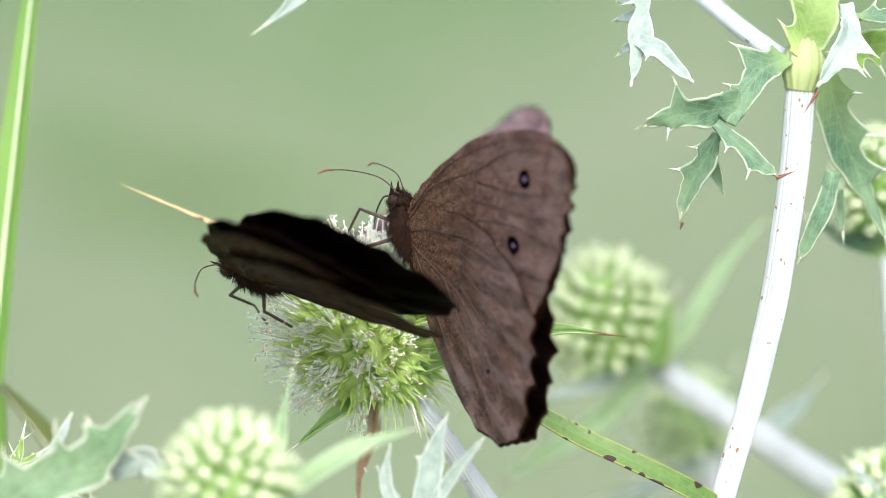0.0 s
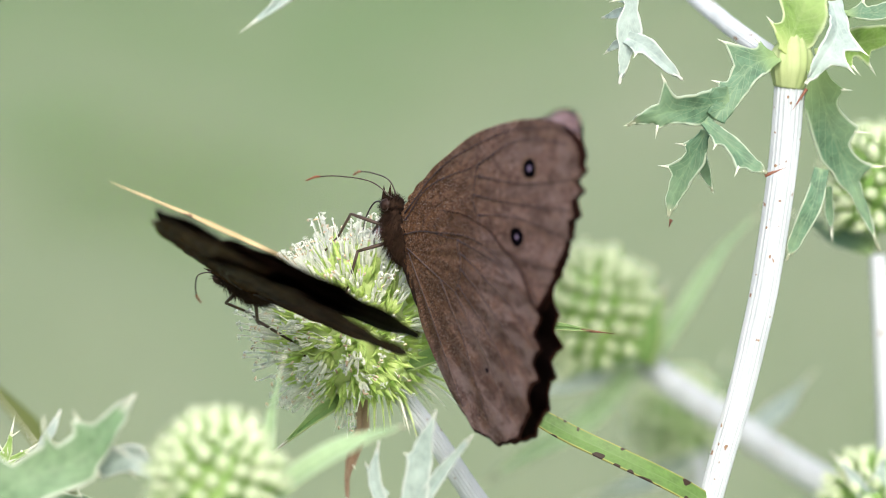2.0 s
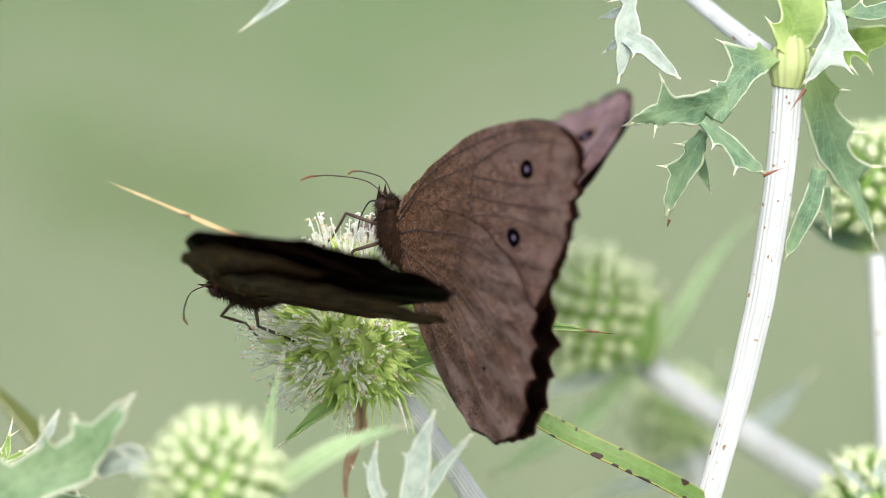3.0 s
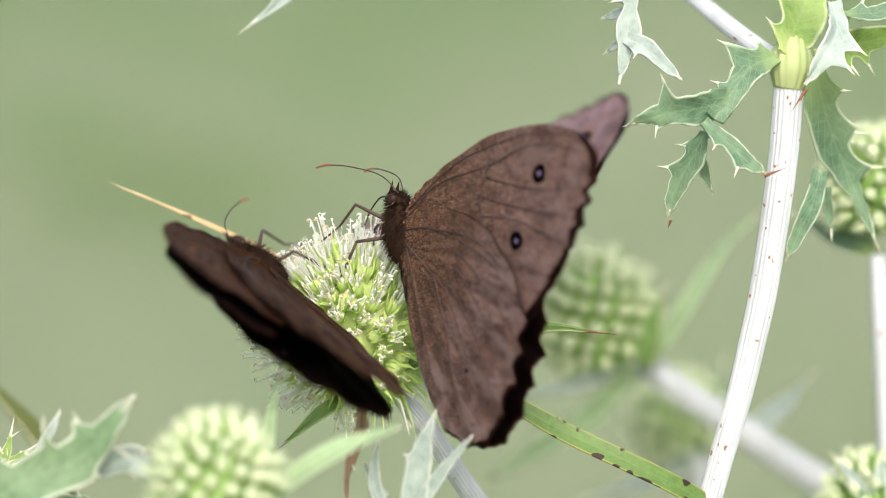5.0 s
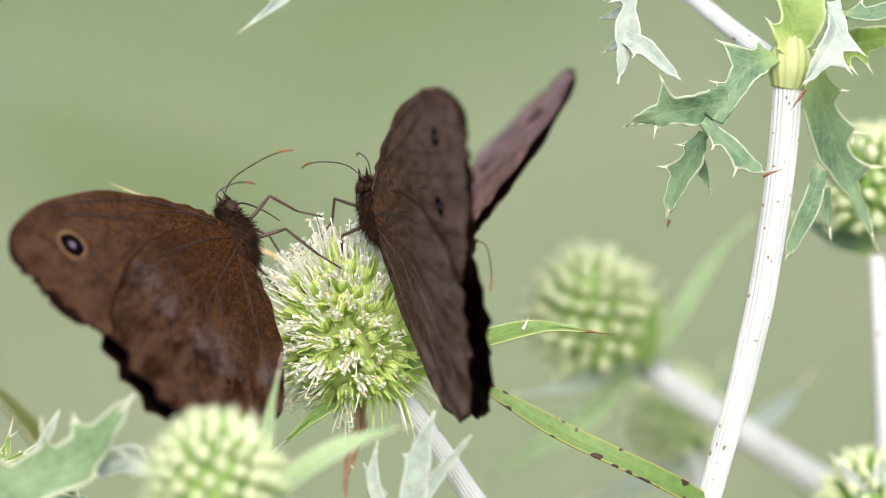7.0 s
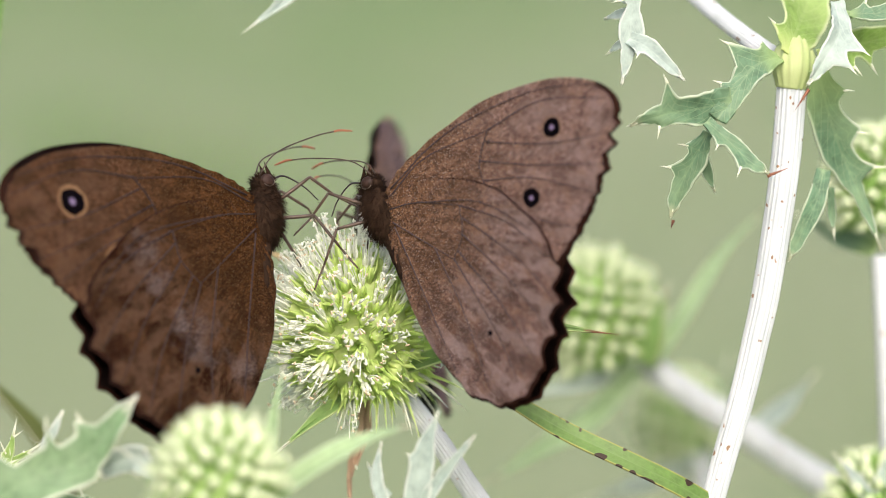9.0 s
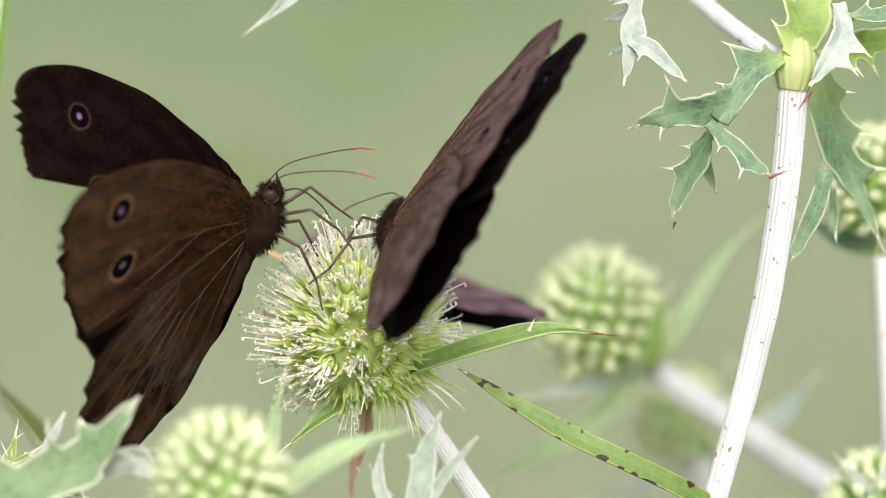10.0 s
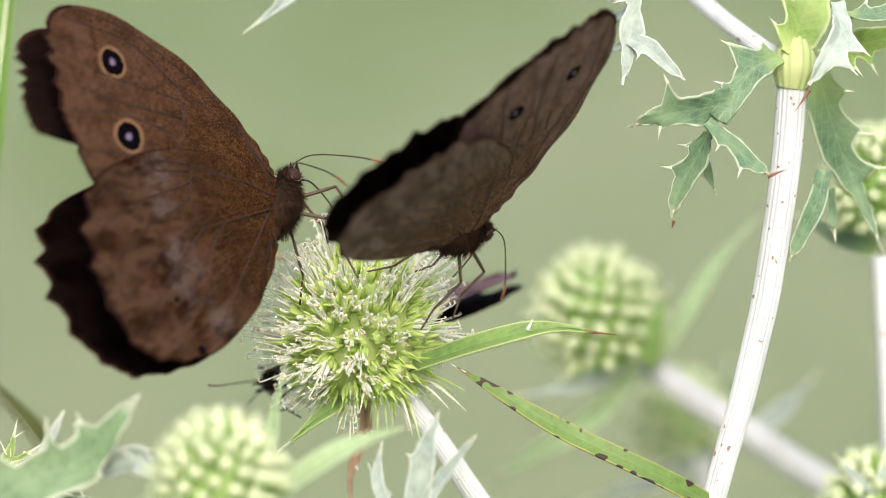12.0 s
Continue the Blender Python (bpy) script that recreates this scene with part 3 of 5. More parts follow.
# ---- ground and meadow ----
def build_ground():
    bm = bmesh.new()
    xs = [-400, -60, -12] + [-6 + i * 0.25 for i in range(49)] + [12, 60, 400]
    ys = [-400, -60, -8] + [-2 + i * 0.25 for i in range(57)] + [20, 60, 150, 400]
    vs = [[bm.verts.new((x, y, 0.03 * noise.noise(Vector((x * 0.8, y * 0.8, 0))) if abs(x) < 7 and -3 < y < 14 else 0.0)) for x in xs] for y in ys]
    for j in range(len(ys) - 1):
        for i in range(len(xs) - 1):
            bm.faces.new((vs[j][i], vs[j][i + 1], vs[j + 1][i + 1], vs[j + 1][i]))
    g = part("ground", bm, MEADOW)
    tagged(g, "green summer meadow with pale dry patches", "meadow", kind="structure")
    bm = bmesh.new()
    rnd = random.Random(5)
    for _ in range(2600):
        x, y = rnd.uniform(-2.6, 2.6), rnd.uniform(1.4, 8.0)
        if noise.noise(Vector((x * 1.3, y * 1.3, 3.0))) < -0.15:
            continue
        h = rnd.uniform(0.05, 0.17)
        lean = Vector((rnd.uniform(-0.6, 0.6), rnd.uniform(-0.6, 0.6), 0)) * h
        w = rnd.uniform(0.0018, 0.004)
        side = Vector((rnd.uniform(-1, 1), rnd.uniform(-1, 1), 0)).normalized() * w
        base = Vector((x, y, -0.03))
        prev = None
        for s in range(4):
            t = s / 3
            p = base + Vector((0, 0, h * (t - 0.15 * t * t) + 0.03 * t)) + lean * t * t
            row = (bm.verts.new(p - side * (1 - t * 0.93)), bm.verts.new(p + side * (1 - t * 0.93)))
            if prev:
                bm.faces.new((prev[0], prev[1], row[1], row[0]))
            prev = row
    tagged(part("meadow_grass", bm, TURF), "short sparse green meadow grass", "grass", kind="stuff")


build_ground()


def grass_tuft(x, y, size, seed):
    g = thing("grass_tuft", Matrix.Translation((x, y, 0)), "fresh green grass tuft in the meadow", "grass tuft", "grass tufts")
    rnd = random.Random(seed)
    for k in range(46):
        bm = bmesh.new()
        a, lean = rnd.uniform(0, 6.28), rnd.uniform(0.1, 0.8)
        out = Vector((math.cos(a), math.sin(a), 0))
        h = size * rnd.uniform(0.6, 1.1)
        base = Vector((rnd.gauss(0, 0.02), rnd.gauss(0, 0.02), -0.02))
        tube(bm, curve_through([base, base + Vector((0, 0, h * 0.6)) + out * lean * h * 0.25, base + Vector((0, 0, h)) + out * lean * h], 3), lambda t: 0.0045 * (1 - t) + 0.0003, 4, 0, flat=0.15)
        part("blade", bm, BLADE, g)


grass_tuft(-0.13, 2.45, 0.055, 1)
grass_tuft(-0.18, 2.50, 0.06, 2)
grass_tuft(-0.09, 2.40, 0.05, 3)


def grass_blade(pts, half, label, material):
    base = site(*pts[0])
    g = thing("grass_plant", Matrix.Translation(base), label, "grass blade", "grass blades")
    bm = bmesh.new()
    rim = bm.verts.layers.float_vector.new("rim")
    lobe(bm, list(reversed(to_soil(list(reversed(pts)), 10))), half * 0.001, 0, 0, rim=rim, fold=0.5, wave=0.0, start=0.9, tip=0.4)
    ob = part("blade", bm, material, g)
    ob.matrix_parent_inverse = g.matrix_world.inverted()
    bm = bmesh.new()
    tube(bm, list(reversed(to_soil(list(reversed(pts)), 10))), (half * 0.00018, half * 0.00006), 6, 0)
    part("midrib", bm, SPINE, g, "pale midrib").matrix_parent_inverse = g.matrix_world.inverted()
    ob.modifiers.new("thickness", "SOLIDIFY").thickness = 0.0003
    return g


def foot(pts):
    """A stalk goes on from its last seen point to the soil: extra points, in plan millimetres."""
    p = SITE.inverted() @ Vector((site(*pts).x, site(*pts).y + 0.02, -0.01))
    return tuple(c * 1000 for c in p)


# ---- central flower head with its stalk, bracts and spines ----
def central_plant():
    root = foot((9.07, -34.73, -6))
    p = thing("field_eryngo", Matrix.Translation(site(*root)), "pale green field eryngo in bloom, butterflies on its head", "thistle", "field eryngos")
    stem(p, [(-6.13, -14.31, -4), (-1.67, -19.89, -4), (3.35, -27.36, -5), (9.07, -34.73, -6), root], 1.0, 1.3, STALK)
    flower_head(p, (-9.75, -8.61, -2.5), (-0.12, 1, 0.18), 7.0, 160, OPEN, 1.06, 0.34, 1.25, 5, "round head of white-stamened green florets", 0.98, 1.90, YOUNG)
    G = {"facing": (0.1, 0.5, 0.8), "fold": 0.5, "wave": 0.03, "start": 0.75, "tip": 2.6}
    leaf(p, [([(-4.25, -12.87, 0), (4.04, -10.04, 4), (10.76, -8.50, 5), (16.27, -8.93, 5)], 1.15, 0, 1.4, G)], LEAF_FRESH, "narrow green bract with a dark brown tip", SPINE_BROWN, "bract")
    bm = bmesh.new()
    spike(bm, site(*(8.62, -8.68, 5)), site(*(9.30, -7.28, 5)), 0.00025, 0)
    ob = part("spine", bm, SPINE, p)
    ob.matrix_parent_inverse = p.matrix_world.inverted()
    leaf(p, [([(-8.90, -15.38, -2), (-13.18, -17.68, 0), (-17.96, -21.59, 1)], 0.85, 0, 1.2, G)], LEAF_FRESH, "", None, "bract")
    leaf(p, [([(-14.00, -3.06, -10), (-20.84, 0.37, -9), (-28.29, 3.80, -8), (-33.90, 6.17, -8)], 0.28, 0, 1.0, dict(G, tip=3.4))], STRAW, "straw-coloured needle of a dry bract", STRAW, "bract")
    leaf(p, [([(-8.95, -16.09, -6), (-9.20, -20.13, -6), (-10.56, -24.17, -6), (-10.69, -28.52, -6)], 0.8, 3, 0.6, {"wave": 0.6, "start": 0.5, "fold": 0.8})], LEAF_DRY, "shrivelled brown bract", None, "bract")
    rnd = random.Random(11)
    for k in range(56):
        a = rnd.uniform(0, 2 * math.pi)
        bm = bmesh.new()
        out = Vector((math.cos(a), 0, math.sin(a)))
        r = rnd.uniform(0.2, 1.0)
        base = Vector((-7.68, -14.06, -4)) + out * r * 3.5 + Vector((0, 1.2 * r, 0))
        tip = base + out * (1.5 + 5.2 * r) + Vector((0, -rnd.uniform(3.0, 8.5) * (1.15 - 0.6 * r), 0))
        spike(bm, site(*base), site(*tip), 0.00030 * rnd.uniform(0.7, 1.2), 0, 5, SITE.to_3x3() @ (out * 0.0006))
        ob = part("needle", bm, CALYX if rnd.random() < 0.45 else SPINE, p)
        ob.matrix_parent_inverse = p.matrix_world.inverted()


# ---- the low head in front ----
def front_plant():
    root = foot((-21.12, -35.34, 40))
    p = thing("field_eryngo", Matrix.Translation(site(*root)), "low field eryngo with a budding round pale green head", "thistle", "field eryngos")
    stem(p, [(-22.79, -28.29, 42), (-22.25, -31.81, 41), (-21.12, -35.34, 40), root], 1.2, 1.6, STALK)
    flower_head(p, (-23.35, -24.0, 44), (-0.05, 1, 0.25), 5.2, 92, BUDS, 1.12, 0.06, 0.95, 7, "round head of creamy green buds")
    B = {"facing": (0, 0.6, 0.8), "fold": 0.45, "wave": 0.03, "start": 0.6}
    leaf(p, [([(-20.02, -27.01, 38), (-13.29, -22.11, 40), (-8.36, -19.56, 40), (-3.84, -18.10, 38)], 1.25, 0, 1.0, B)], LEAF_SOFT, "", None, "bract")
    leaf(p, [([(-18.97, -25.87, 30), (-18.50, -21.15, 30), (-17.91, -16.44, 30), (-16.85, -11.73, 30)], 0.7, 0, 1.0, B)], LEAF_SOFT, "", None, "bract")
    leaf(p, [([(-26.43, -26.72, 38), (-28.89, -23.92, 35), (-33.27, -20.99, 35)], 1.3, 2, 1.5, B)], LEAF_PALE, "", None, "bract")


def silver_leaf_plant():
    root = foot((-0.24, -33.44, 20))
    p = thing("field_eryngo", Matrix.Translation(site(*root)), "silvery spiny eryngo leaf shoot on a thin stalk", "thistle", "field eryngos")
    stem(p, [(-2.33, -27.75, 20), (-1.73, -31.04, 20), (-0.24, -33.44, 20), root], 0.8, 1.2, STALK, sides=48)
    spiny_leaf(p, [([(-3.41, -30.94, 19), (-3.23, -26.11, 20), (-2.39, -21.3, 21), (-0.89, -16.98, 22)],
              [(0, 0.86), (0.35, 1.48), (0.6, 1.35), (0.85, 0.49), (1, 0.06)],
              [(0, 0.86), (0.3, 1.35), (0.55, 1.23), (0.62, 1.6, 0.8), (0.66, 0.98), (1, 0.06)], dict(fold=0.4, tip=0.2, waves=0.03)),
             ([(-2.81, -27.31, 20), (-0.72, -24.28, 21), (1.07, -21.86, 22), (2.97, -19.57, 23)],
              [(0, 0.74), (0.4, 0.62), (0.8, 0.31), (1, 0.06)],
              [(0, 0.74), (0.4, 0.74), (0.8, 0.31), (1, 0.06)], dict(fold=0.4, tip=0.2, waves=0.03)),
             ([(-5.51, -29.19, 18), (-7.19, -25.59, 18), (-7.43, -23.19, 18), (-6.95, -20.38, 18)],
              [(0, 0.62), (0.5, 0.68), (1, 0.06)],
              [(0, 0.62), (0.5, 0.68), (1, 0.06)], dict(fold=0.4, tip=0.2, waves=0.03)),
             ([(-6.12, -26.23, 17), (-7.62, -24.43, 17), (-8.4, -22.75, 17)],
              [(0, 0.37), (0.5, 0.31), (1, 0.06)],
              [(0, 0.37), (0.5, 0.31), (1, 0.06)], dict(tip=0.2))], LEAF_PALE)


def left_leaves():
    root = foot((-44.77, -38.45, 16))
    p = thing("field_eryngo", Matrix.Translation(site(*root)), "spiny-toothed grey-green eryngo leaves low in the herbage", "thistle", "field eryngos")
    stem(p, [(-43.50, -27.58, 17), (-44.17, -32.43, 16), (-44.77, -38.45, 16), root], 1.2, 1.6, STALK, sides=48)
    S = {"fold": 0.25, "wave": 0.1, "start": 0.7, "tip": 1.8}
    spiny_leaf(p, [([(-50.30, -27.87, 28), (-43.08, -23.96, 30), (-37.74, -21.45, 31), (-32.11, -15.09, 32)],
              [(0, 2.46), (0.3, 2.83), (0.5, 2.71), (0.66, 2.83, 1.5), (0.7, 1.97), (0.88, 0.98), (1, 0.06)],
              [(0, 2.46), (0.18, 2.71), (0.24, 4.92, 2.2), (0.28, 2.22), (0.46, 2.71), (0.52, 4.8, 2.2), (0.56, 2.22), (0.7, 2.22), (0.76, 3.82, 2.0), (0.8, 1.35), (0.92, 0.86), (1, 0.06)], dict(facing=(0.2, 0.2, 0.95), fold=0.2, tip=0.3))], LEAF_GREY, "broad grey-green leaf with white spines")
    spiny_leaf(p, [([(-46.43, -27.61, 20), (-44.46, -24.32, 20), (-42.55, -20.73, 20), (-40.63, -17.03, 20)],
              [(0, 0.98), (0.35, 1.23), (0.5, 1.72, 1.2), (0.55, 0.86), (0.8, 0.49), (1, 0.06)],
              [(0, 0.98), (0.4, 0.86), (0.7, 0.55), (1, 0.06)], dict(facing=(0.3, -0.2, 0.9), fold=0.5, tip=0.2))], LEAF_PALE)
    leaf(p, [([(-36.34, -23.02, 27), (-33.04, -21.69, 28), (-30.80, -23.07, 29), (-28.52, -25.87, 30)], 1.6, 2, 1.4, dict(S, facing=(0, -0.3, 1)))], LEAF_PALE, "")
    leaf(p, [([(-35.85, -28.00, 14), (-40.50, -26.62, 17), (-45.70, -25.78, 20)], 0.9, 2, 1.6, S)], LEAF, "")
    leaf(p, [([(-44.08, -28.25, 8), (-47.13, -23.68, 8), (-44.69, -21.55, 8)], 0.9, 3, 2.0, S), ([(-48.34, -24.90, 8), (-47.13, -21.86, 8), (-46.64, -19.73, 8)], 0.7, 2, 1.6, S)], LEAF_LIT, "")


# ---- the tall pale stalk with its whorl of spiny leaves ----
def tall_plant():
    root = foot((26.55, -35.05, 0))
    p = thing("field_eryngo", Matrix.Translation(site(*root)), "tall field eryngo with ribbed white stalk and spiny leaves", "thistle", "field eryngos")
    stem(p, [(37.76, 20.27, 0), (37.58, 17.93, 0), (36.78, 8.69, 0), (34.93, -3.63, 0), (33.63, -9.79, 0), (32.16, -15.95, 0), (30.37, -22.11, 0), (28.83, -27.66, 0), (26.55, -35.05, 0), root], 1.66, 1.15, STALK, label="ribbed white stalk with brown flecks")
    stem(p, [(37.69, 19.68, -1), (34.76, 21.87, -4), (31.53, 24.49, -8), (28.08, 27.64, -12), (23.67, 31.85, -15), (19.97, 35.46, -18), (16.23, 39.36, -20)], 1.05, 0.8, STALK, "branch")
    bm = bmesh.new()
    collar = [site(*c) for c in ((37.45, 17.6, 0.1), (37.6, 18.8, 0.2), (37.75, 20.2, 0.2), (37.9, 21.6, -0.2), (38.05, 22.8, -0.8))]
    tube(bm, curve_through(collar, 4), lambda t: (1.66 + 0.85 * math.sin(math.pi * min(1, t * 0.9)) ** 1.5 - 0.5 * t * t) * 0.001, 60, 0, 15, 0.05)
    ob = part("node", bm, SHEATH, p, "yellow-green swollen joint")
    ob.matrix_parent_inverse = p.matrix_world.inverted()
    S = {"fold": 0.2, "wave": 0.09, "start": 0.45, "tip": 1.7}
    spiny_leaf(p, [([(35.98, 20.89, 2.2), (33.51, 19.92, 4), (31.41, 17.41, 5.5), (29.17, 14.0, 6.5)],
              [(0, 0.66), (0.13, 2.3, 1.6), (0.22, 1.45), (0.42, 4.08, 1.5), (0.5, 1.57), (0.66, 1.12), (0.72, 2.22, 1.2), (0.8, 0.95), (1, 1.1)],
              [(0, 0.81), (0.3, 1.62), (0.6, 1.4), (1, 1.1)], dict(facing=(0.1, 0.3, 0.9), fold=0.25, stub=True)),
             ([(30.71, 16.04, 6.0), (27.12, 15.24, 7), (23.18, 14.52, 9), (19.64, 13.35, 9)],
              [(0, 1.69), (0.25, 1.77), (0.52, 1.68), (0.62, 4.08, 1.6), (0.66, 1.23), (0.85, 0.81), (1, 0.07)],
              [(0, 1.47), (0.3, 1.99), (0.55, 1.23), (0.72, 1.51, 2.0), (0.76, 0.73), (1, 0.07)], dict(facing=(0, -0.35, 1), fold=0.15, tip=0.5)),
             ([(27.97, 13.76, 7), (30.29, 11.61, 8), (32.77, 9.24, 9), (34.62, 8.13, 9)],
              [(0, 0.59), (0.3, 1.6, 1.6), (0.36, 0.84), (0.62, 1.77, 2.2), (0.68, 0.84), (1, 0.11)],
              [(0, 0.59), (0.4, 0.96), (0.8, 0.74), (1, 0.11)], dict(facing=(0.3, 0.2, 0.9), fold=0.4, tip=0.4)),
             ([(28.25, 12.66, 6), (26.72, 9.64, 4.5), (25.3, 6.77, 3.5), (24.26, 3.55, 3)],
              [(0, 0.59), (0.22, 1.6, 1.6), (0.28, 0.89), (0.52, 2.13, 1.6), (0.58, 1.12), (0.82, 0.81), (1, 0.07)],
              [(0, 0.59), (0.3, 1.62), (0.6, 1.25), (0.85, 0.59), (1, 0.07)], dict(facing=(-0.3, 0.1, 0.95), fold=0.3, tip=0.2)),
             ([(27.79, 10.85, 3), (28.15, 8.65, 2.5), (29.09, 6.28, 2)],
              [(0, 0.44), (0.5, 0.63), (1, 0.07)],
              [(0, 0.44), (0.5, 0.63), (1, 0.07)], dict(tip=0.3))], LEAF, "three-lobed green leaf with white spiny margin")
    spiny_leaf(p, [([(37.0, 21.23, 2.2), (38.04, 23.85, 0), (39.39, 26.91, -4), (40.54, 30.25, -6)],
              [(0, 1.33), (0.3, 2.65), (0.6, 3.09), (0.8, 2.21), (1, 0.22)],
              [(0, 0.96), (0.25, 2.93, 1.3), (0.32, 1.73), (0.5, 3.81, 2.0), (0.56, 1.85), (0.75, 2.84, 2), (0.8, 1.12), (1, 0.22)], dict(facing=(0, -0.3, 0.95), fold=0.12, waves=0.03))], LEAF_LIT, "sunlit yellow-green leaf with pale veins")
    spiny_leaf(p, [([(41.83, 26.73, 5), (42.24, 23.44, 7), (40.57, 20.51, 9), (38.75, 17.75, 9)],
              [(0, 0.37), (0.35, 1.33), (0.7, 0.88), (1, 0.11)],
              [(0, 0.96), (0.3, 1.29), (0.44, 3.19, 1.6), (0.5, 1.45), (0.62, 3.1, 1.4), (0.68, 1.12), (0.85, 0.66), (1, 0.11)], dict(facing=(0.4, 0.2, 0.9), fold=0.5, tip=0.3))], LEAF_PALE, "silvery folded leaf lobe")
    spiny_leaf(p, [([(43.07, 25.51, 3), (45.27, 25.51, 3), (47.65, 25.65, 3), (50.78, 25.82, 2)],
              [(0, 0.29), (0.5, 0.96), (1, 0.11)],
              [(0, 0.29), (0.35, 1.51, 1.6), (0.42, 0.73), (0.75, 1.33, 1.6), (0.8, 0.62), (1, 0.11)], dict(facing=(0, 0.4, 0.9)))], LEAF)
    spiny_leaf(p, [([(40.36, 21.12, 0), (43.09, 21.64, 0), (45.95, 22.72, -2), (50.54, 23.65, -4)],
              [(0, 0.74), (0.4, 2.22, 2.0), (0.46, 1.12), (0.65, 2.75, 2.2), (0.7, 1.23), (1, 0.11)],
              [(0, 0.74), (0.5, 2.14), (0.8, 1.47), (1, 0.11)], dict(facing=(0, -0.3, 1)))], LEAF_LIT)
    spiny_leaf(p, [([(40.25, 19.54, 1.9), (41.71, 14.5, -1), (43.61, 9.59, -4), (45.53, 5.48, -5), (47.76, -0.19, -6)],
              [(0, 0.96), (0.2, 2.28), (0.4, 2.43), (0.55, 1.62), (0.75, 0.74), (1, 0.07)],
              [(0, 1.03), (0.14, 2.57, 1.8), (0.19, 1.4), (0.36, 3.1, 2.6), (0.42, 1.29), (0.6, 2.93, 2.6), (0.65, 0.73), (0.8, 0.52), (1, 0.07)], dict(facing=(0.1, 0, 1), fold=0.22, tip=0.2)),
             ([(41.16, 8.71, -2), (40.25, 5.11, -1), (38.54, 1.52, -1), (37.27, -1.21, -1)],
              [(0, 0.81), (0.4, 1.1), (0.75, 0.74), (1, 0.07)],
              [(0, 0.81), (0.4, 1.03), (0.75, 0.74), (1, 0.07)], dict(fold=0.4, tip=0.2)),
             ([(42.03, 6.84, -4), (42.2, 4.11, -5), (42.44, 1.88, -5)],
              [(0, 0.37), (0.5, 0.52), (1, 0.07)],
              [(0, 0.37), (0.5, 0.52), (1, 0.07)], dict())], LEAF, "hanging green leaf with white spiny margin")
    leaf(p, [([(30.91, -29.24, -1), (25.51, -25.82, 3), (19.32, -22.75, 5), (13.21, -19.87, 5), (7.83, -16.82, 5), (4.04, -14.51, 4), (0.98, -12.70, 3)], 1.12, 0, 1.4, dict(S, start=0.95, fold=0.12, wave=0.02, tip=0.8, facing=(0.2, 0.35, 0.9)))], BRACT_SPOTTED, "long narrow green leaf speckled with brown spots", SPINE)
    bm = bmesh.new()
    spike(bm, site(*(34.41, 7.90, 9)), site(*(36.66, 8.75, 9)), 0.00022, 0)
    ob = part("spine", bm, SPINE_BROWN, p, "dark brown dried leaf tip")
    ob.matrix_parent_inverse = p.matrix_world.inverted()
    for root, tip in (((38.9, 17.2, 9.1), (37.3, 14.8, 9.2)), ((24.55, 3.2, 3), (24.3, 2.3, 3))):
        bm = bmesh.new()
        spike(bm, site(*root), site(*tip), 0.0002, 0)
        part("spine", bm, SPINE_BROWN, p, "brown dried leaf tip").matrix_parent_inverse = p.matrix_world.inverted()
    spiny_leaf(p, [([(20.69, 29.22, 2), (20.12, 26.16, 2), (19.78, 22.08, 2), (18.96, 17.94, 2)],
              [(0, 0.96), (0.25, 1.33, 2.2), (0.3, 0.62), (0.5, 1.33), (0.58, 1.25), (0.7, 0.81), (1, 0.07)],
              [(0, 0.96), (0.3, 0.81), (0.55, 1.55), (0.62, 0.88), (0.8, 0.59), (1, 0.07)], dict(fold=0.3, tip=0.2)),
             ([(19.84, 22.93, 2), (21.51, 22.05, 3), (23.68, 20.15, 4), (25.72, 18.36, 4)],
              [(0, 0.74), (0.35, 1.42, 1.0), (0.42, 0.73), (0.75, 0.59), (1, 0.07)],
              [(0, 0.74), (0.4, 1.1), (0.75, 0.66), (1, 0.07)], dict(fold=0.35, tip=0.2)),
             ([(19.5, 22.76, 2), (18.51, 22.12, 1), (17.58, 21.4, 0)],
              [(0, 0.44), (0.4, 0.44), (1, 0.04)],
              [(0, 0.44), (0.4, 0.44), (1, 0.04)], dict(tip=0.5)),
             ([(19.7, 25.86, 1), (18.56, 25.59, -1), (17.25, 25.26, -3)],
              [(0, 0.52), (0.4, 0.52), (1, 0.04)],
              [(0, 0.52), (0.4, 0.52), (1, 0.04)], dict(tip=0.3)),
             ([(20.04, 27.05, 1), (18.76, 27.51, -2), (17.62, 27.42, -4)],
              [(0, 0.52), (0.4, 0.52), (1, 0.04)],
              [(0, 0.52), (0.4, 0.52), (1, 0.04)], dict(tip=0.3))], LEAF_PALE, "silvery hanging spiny leaf")


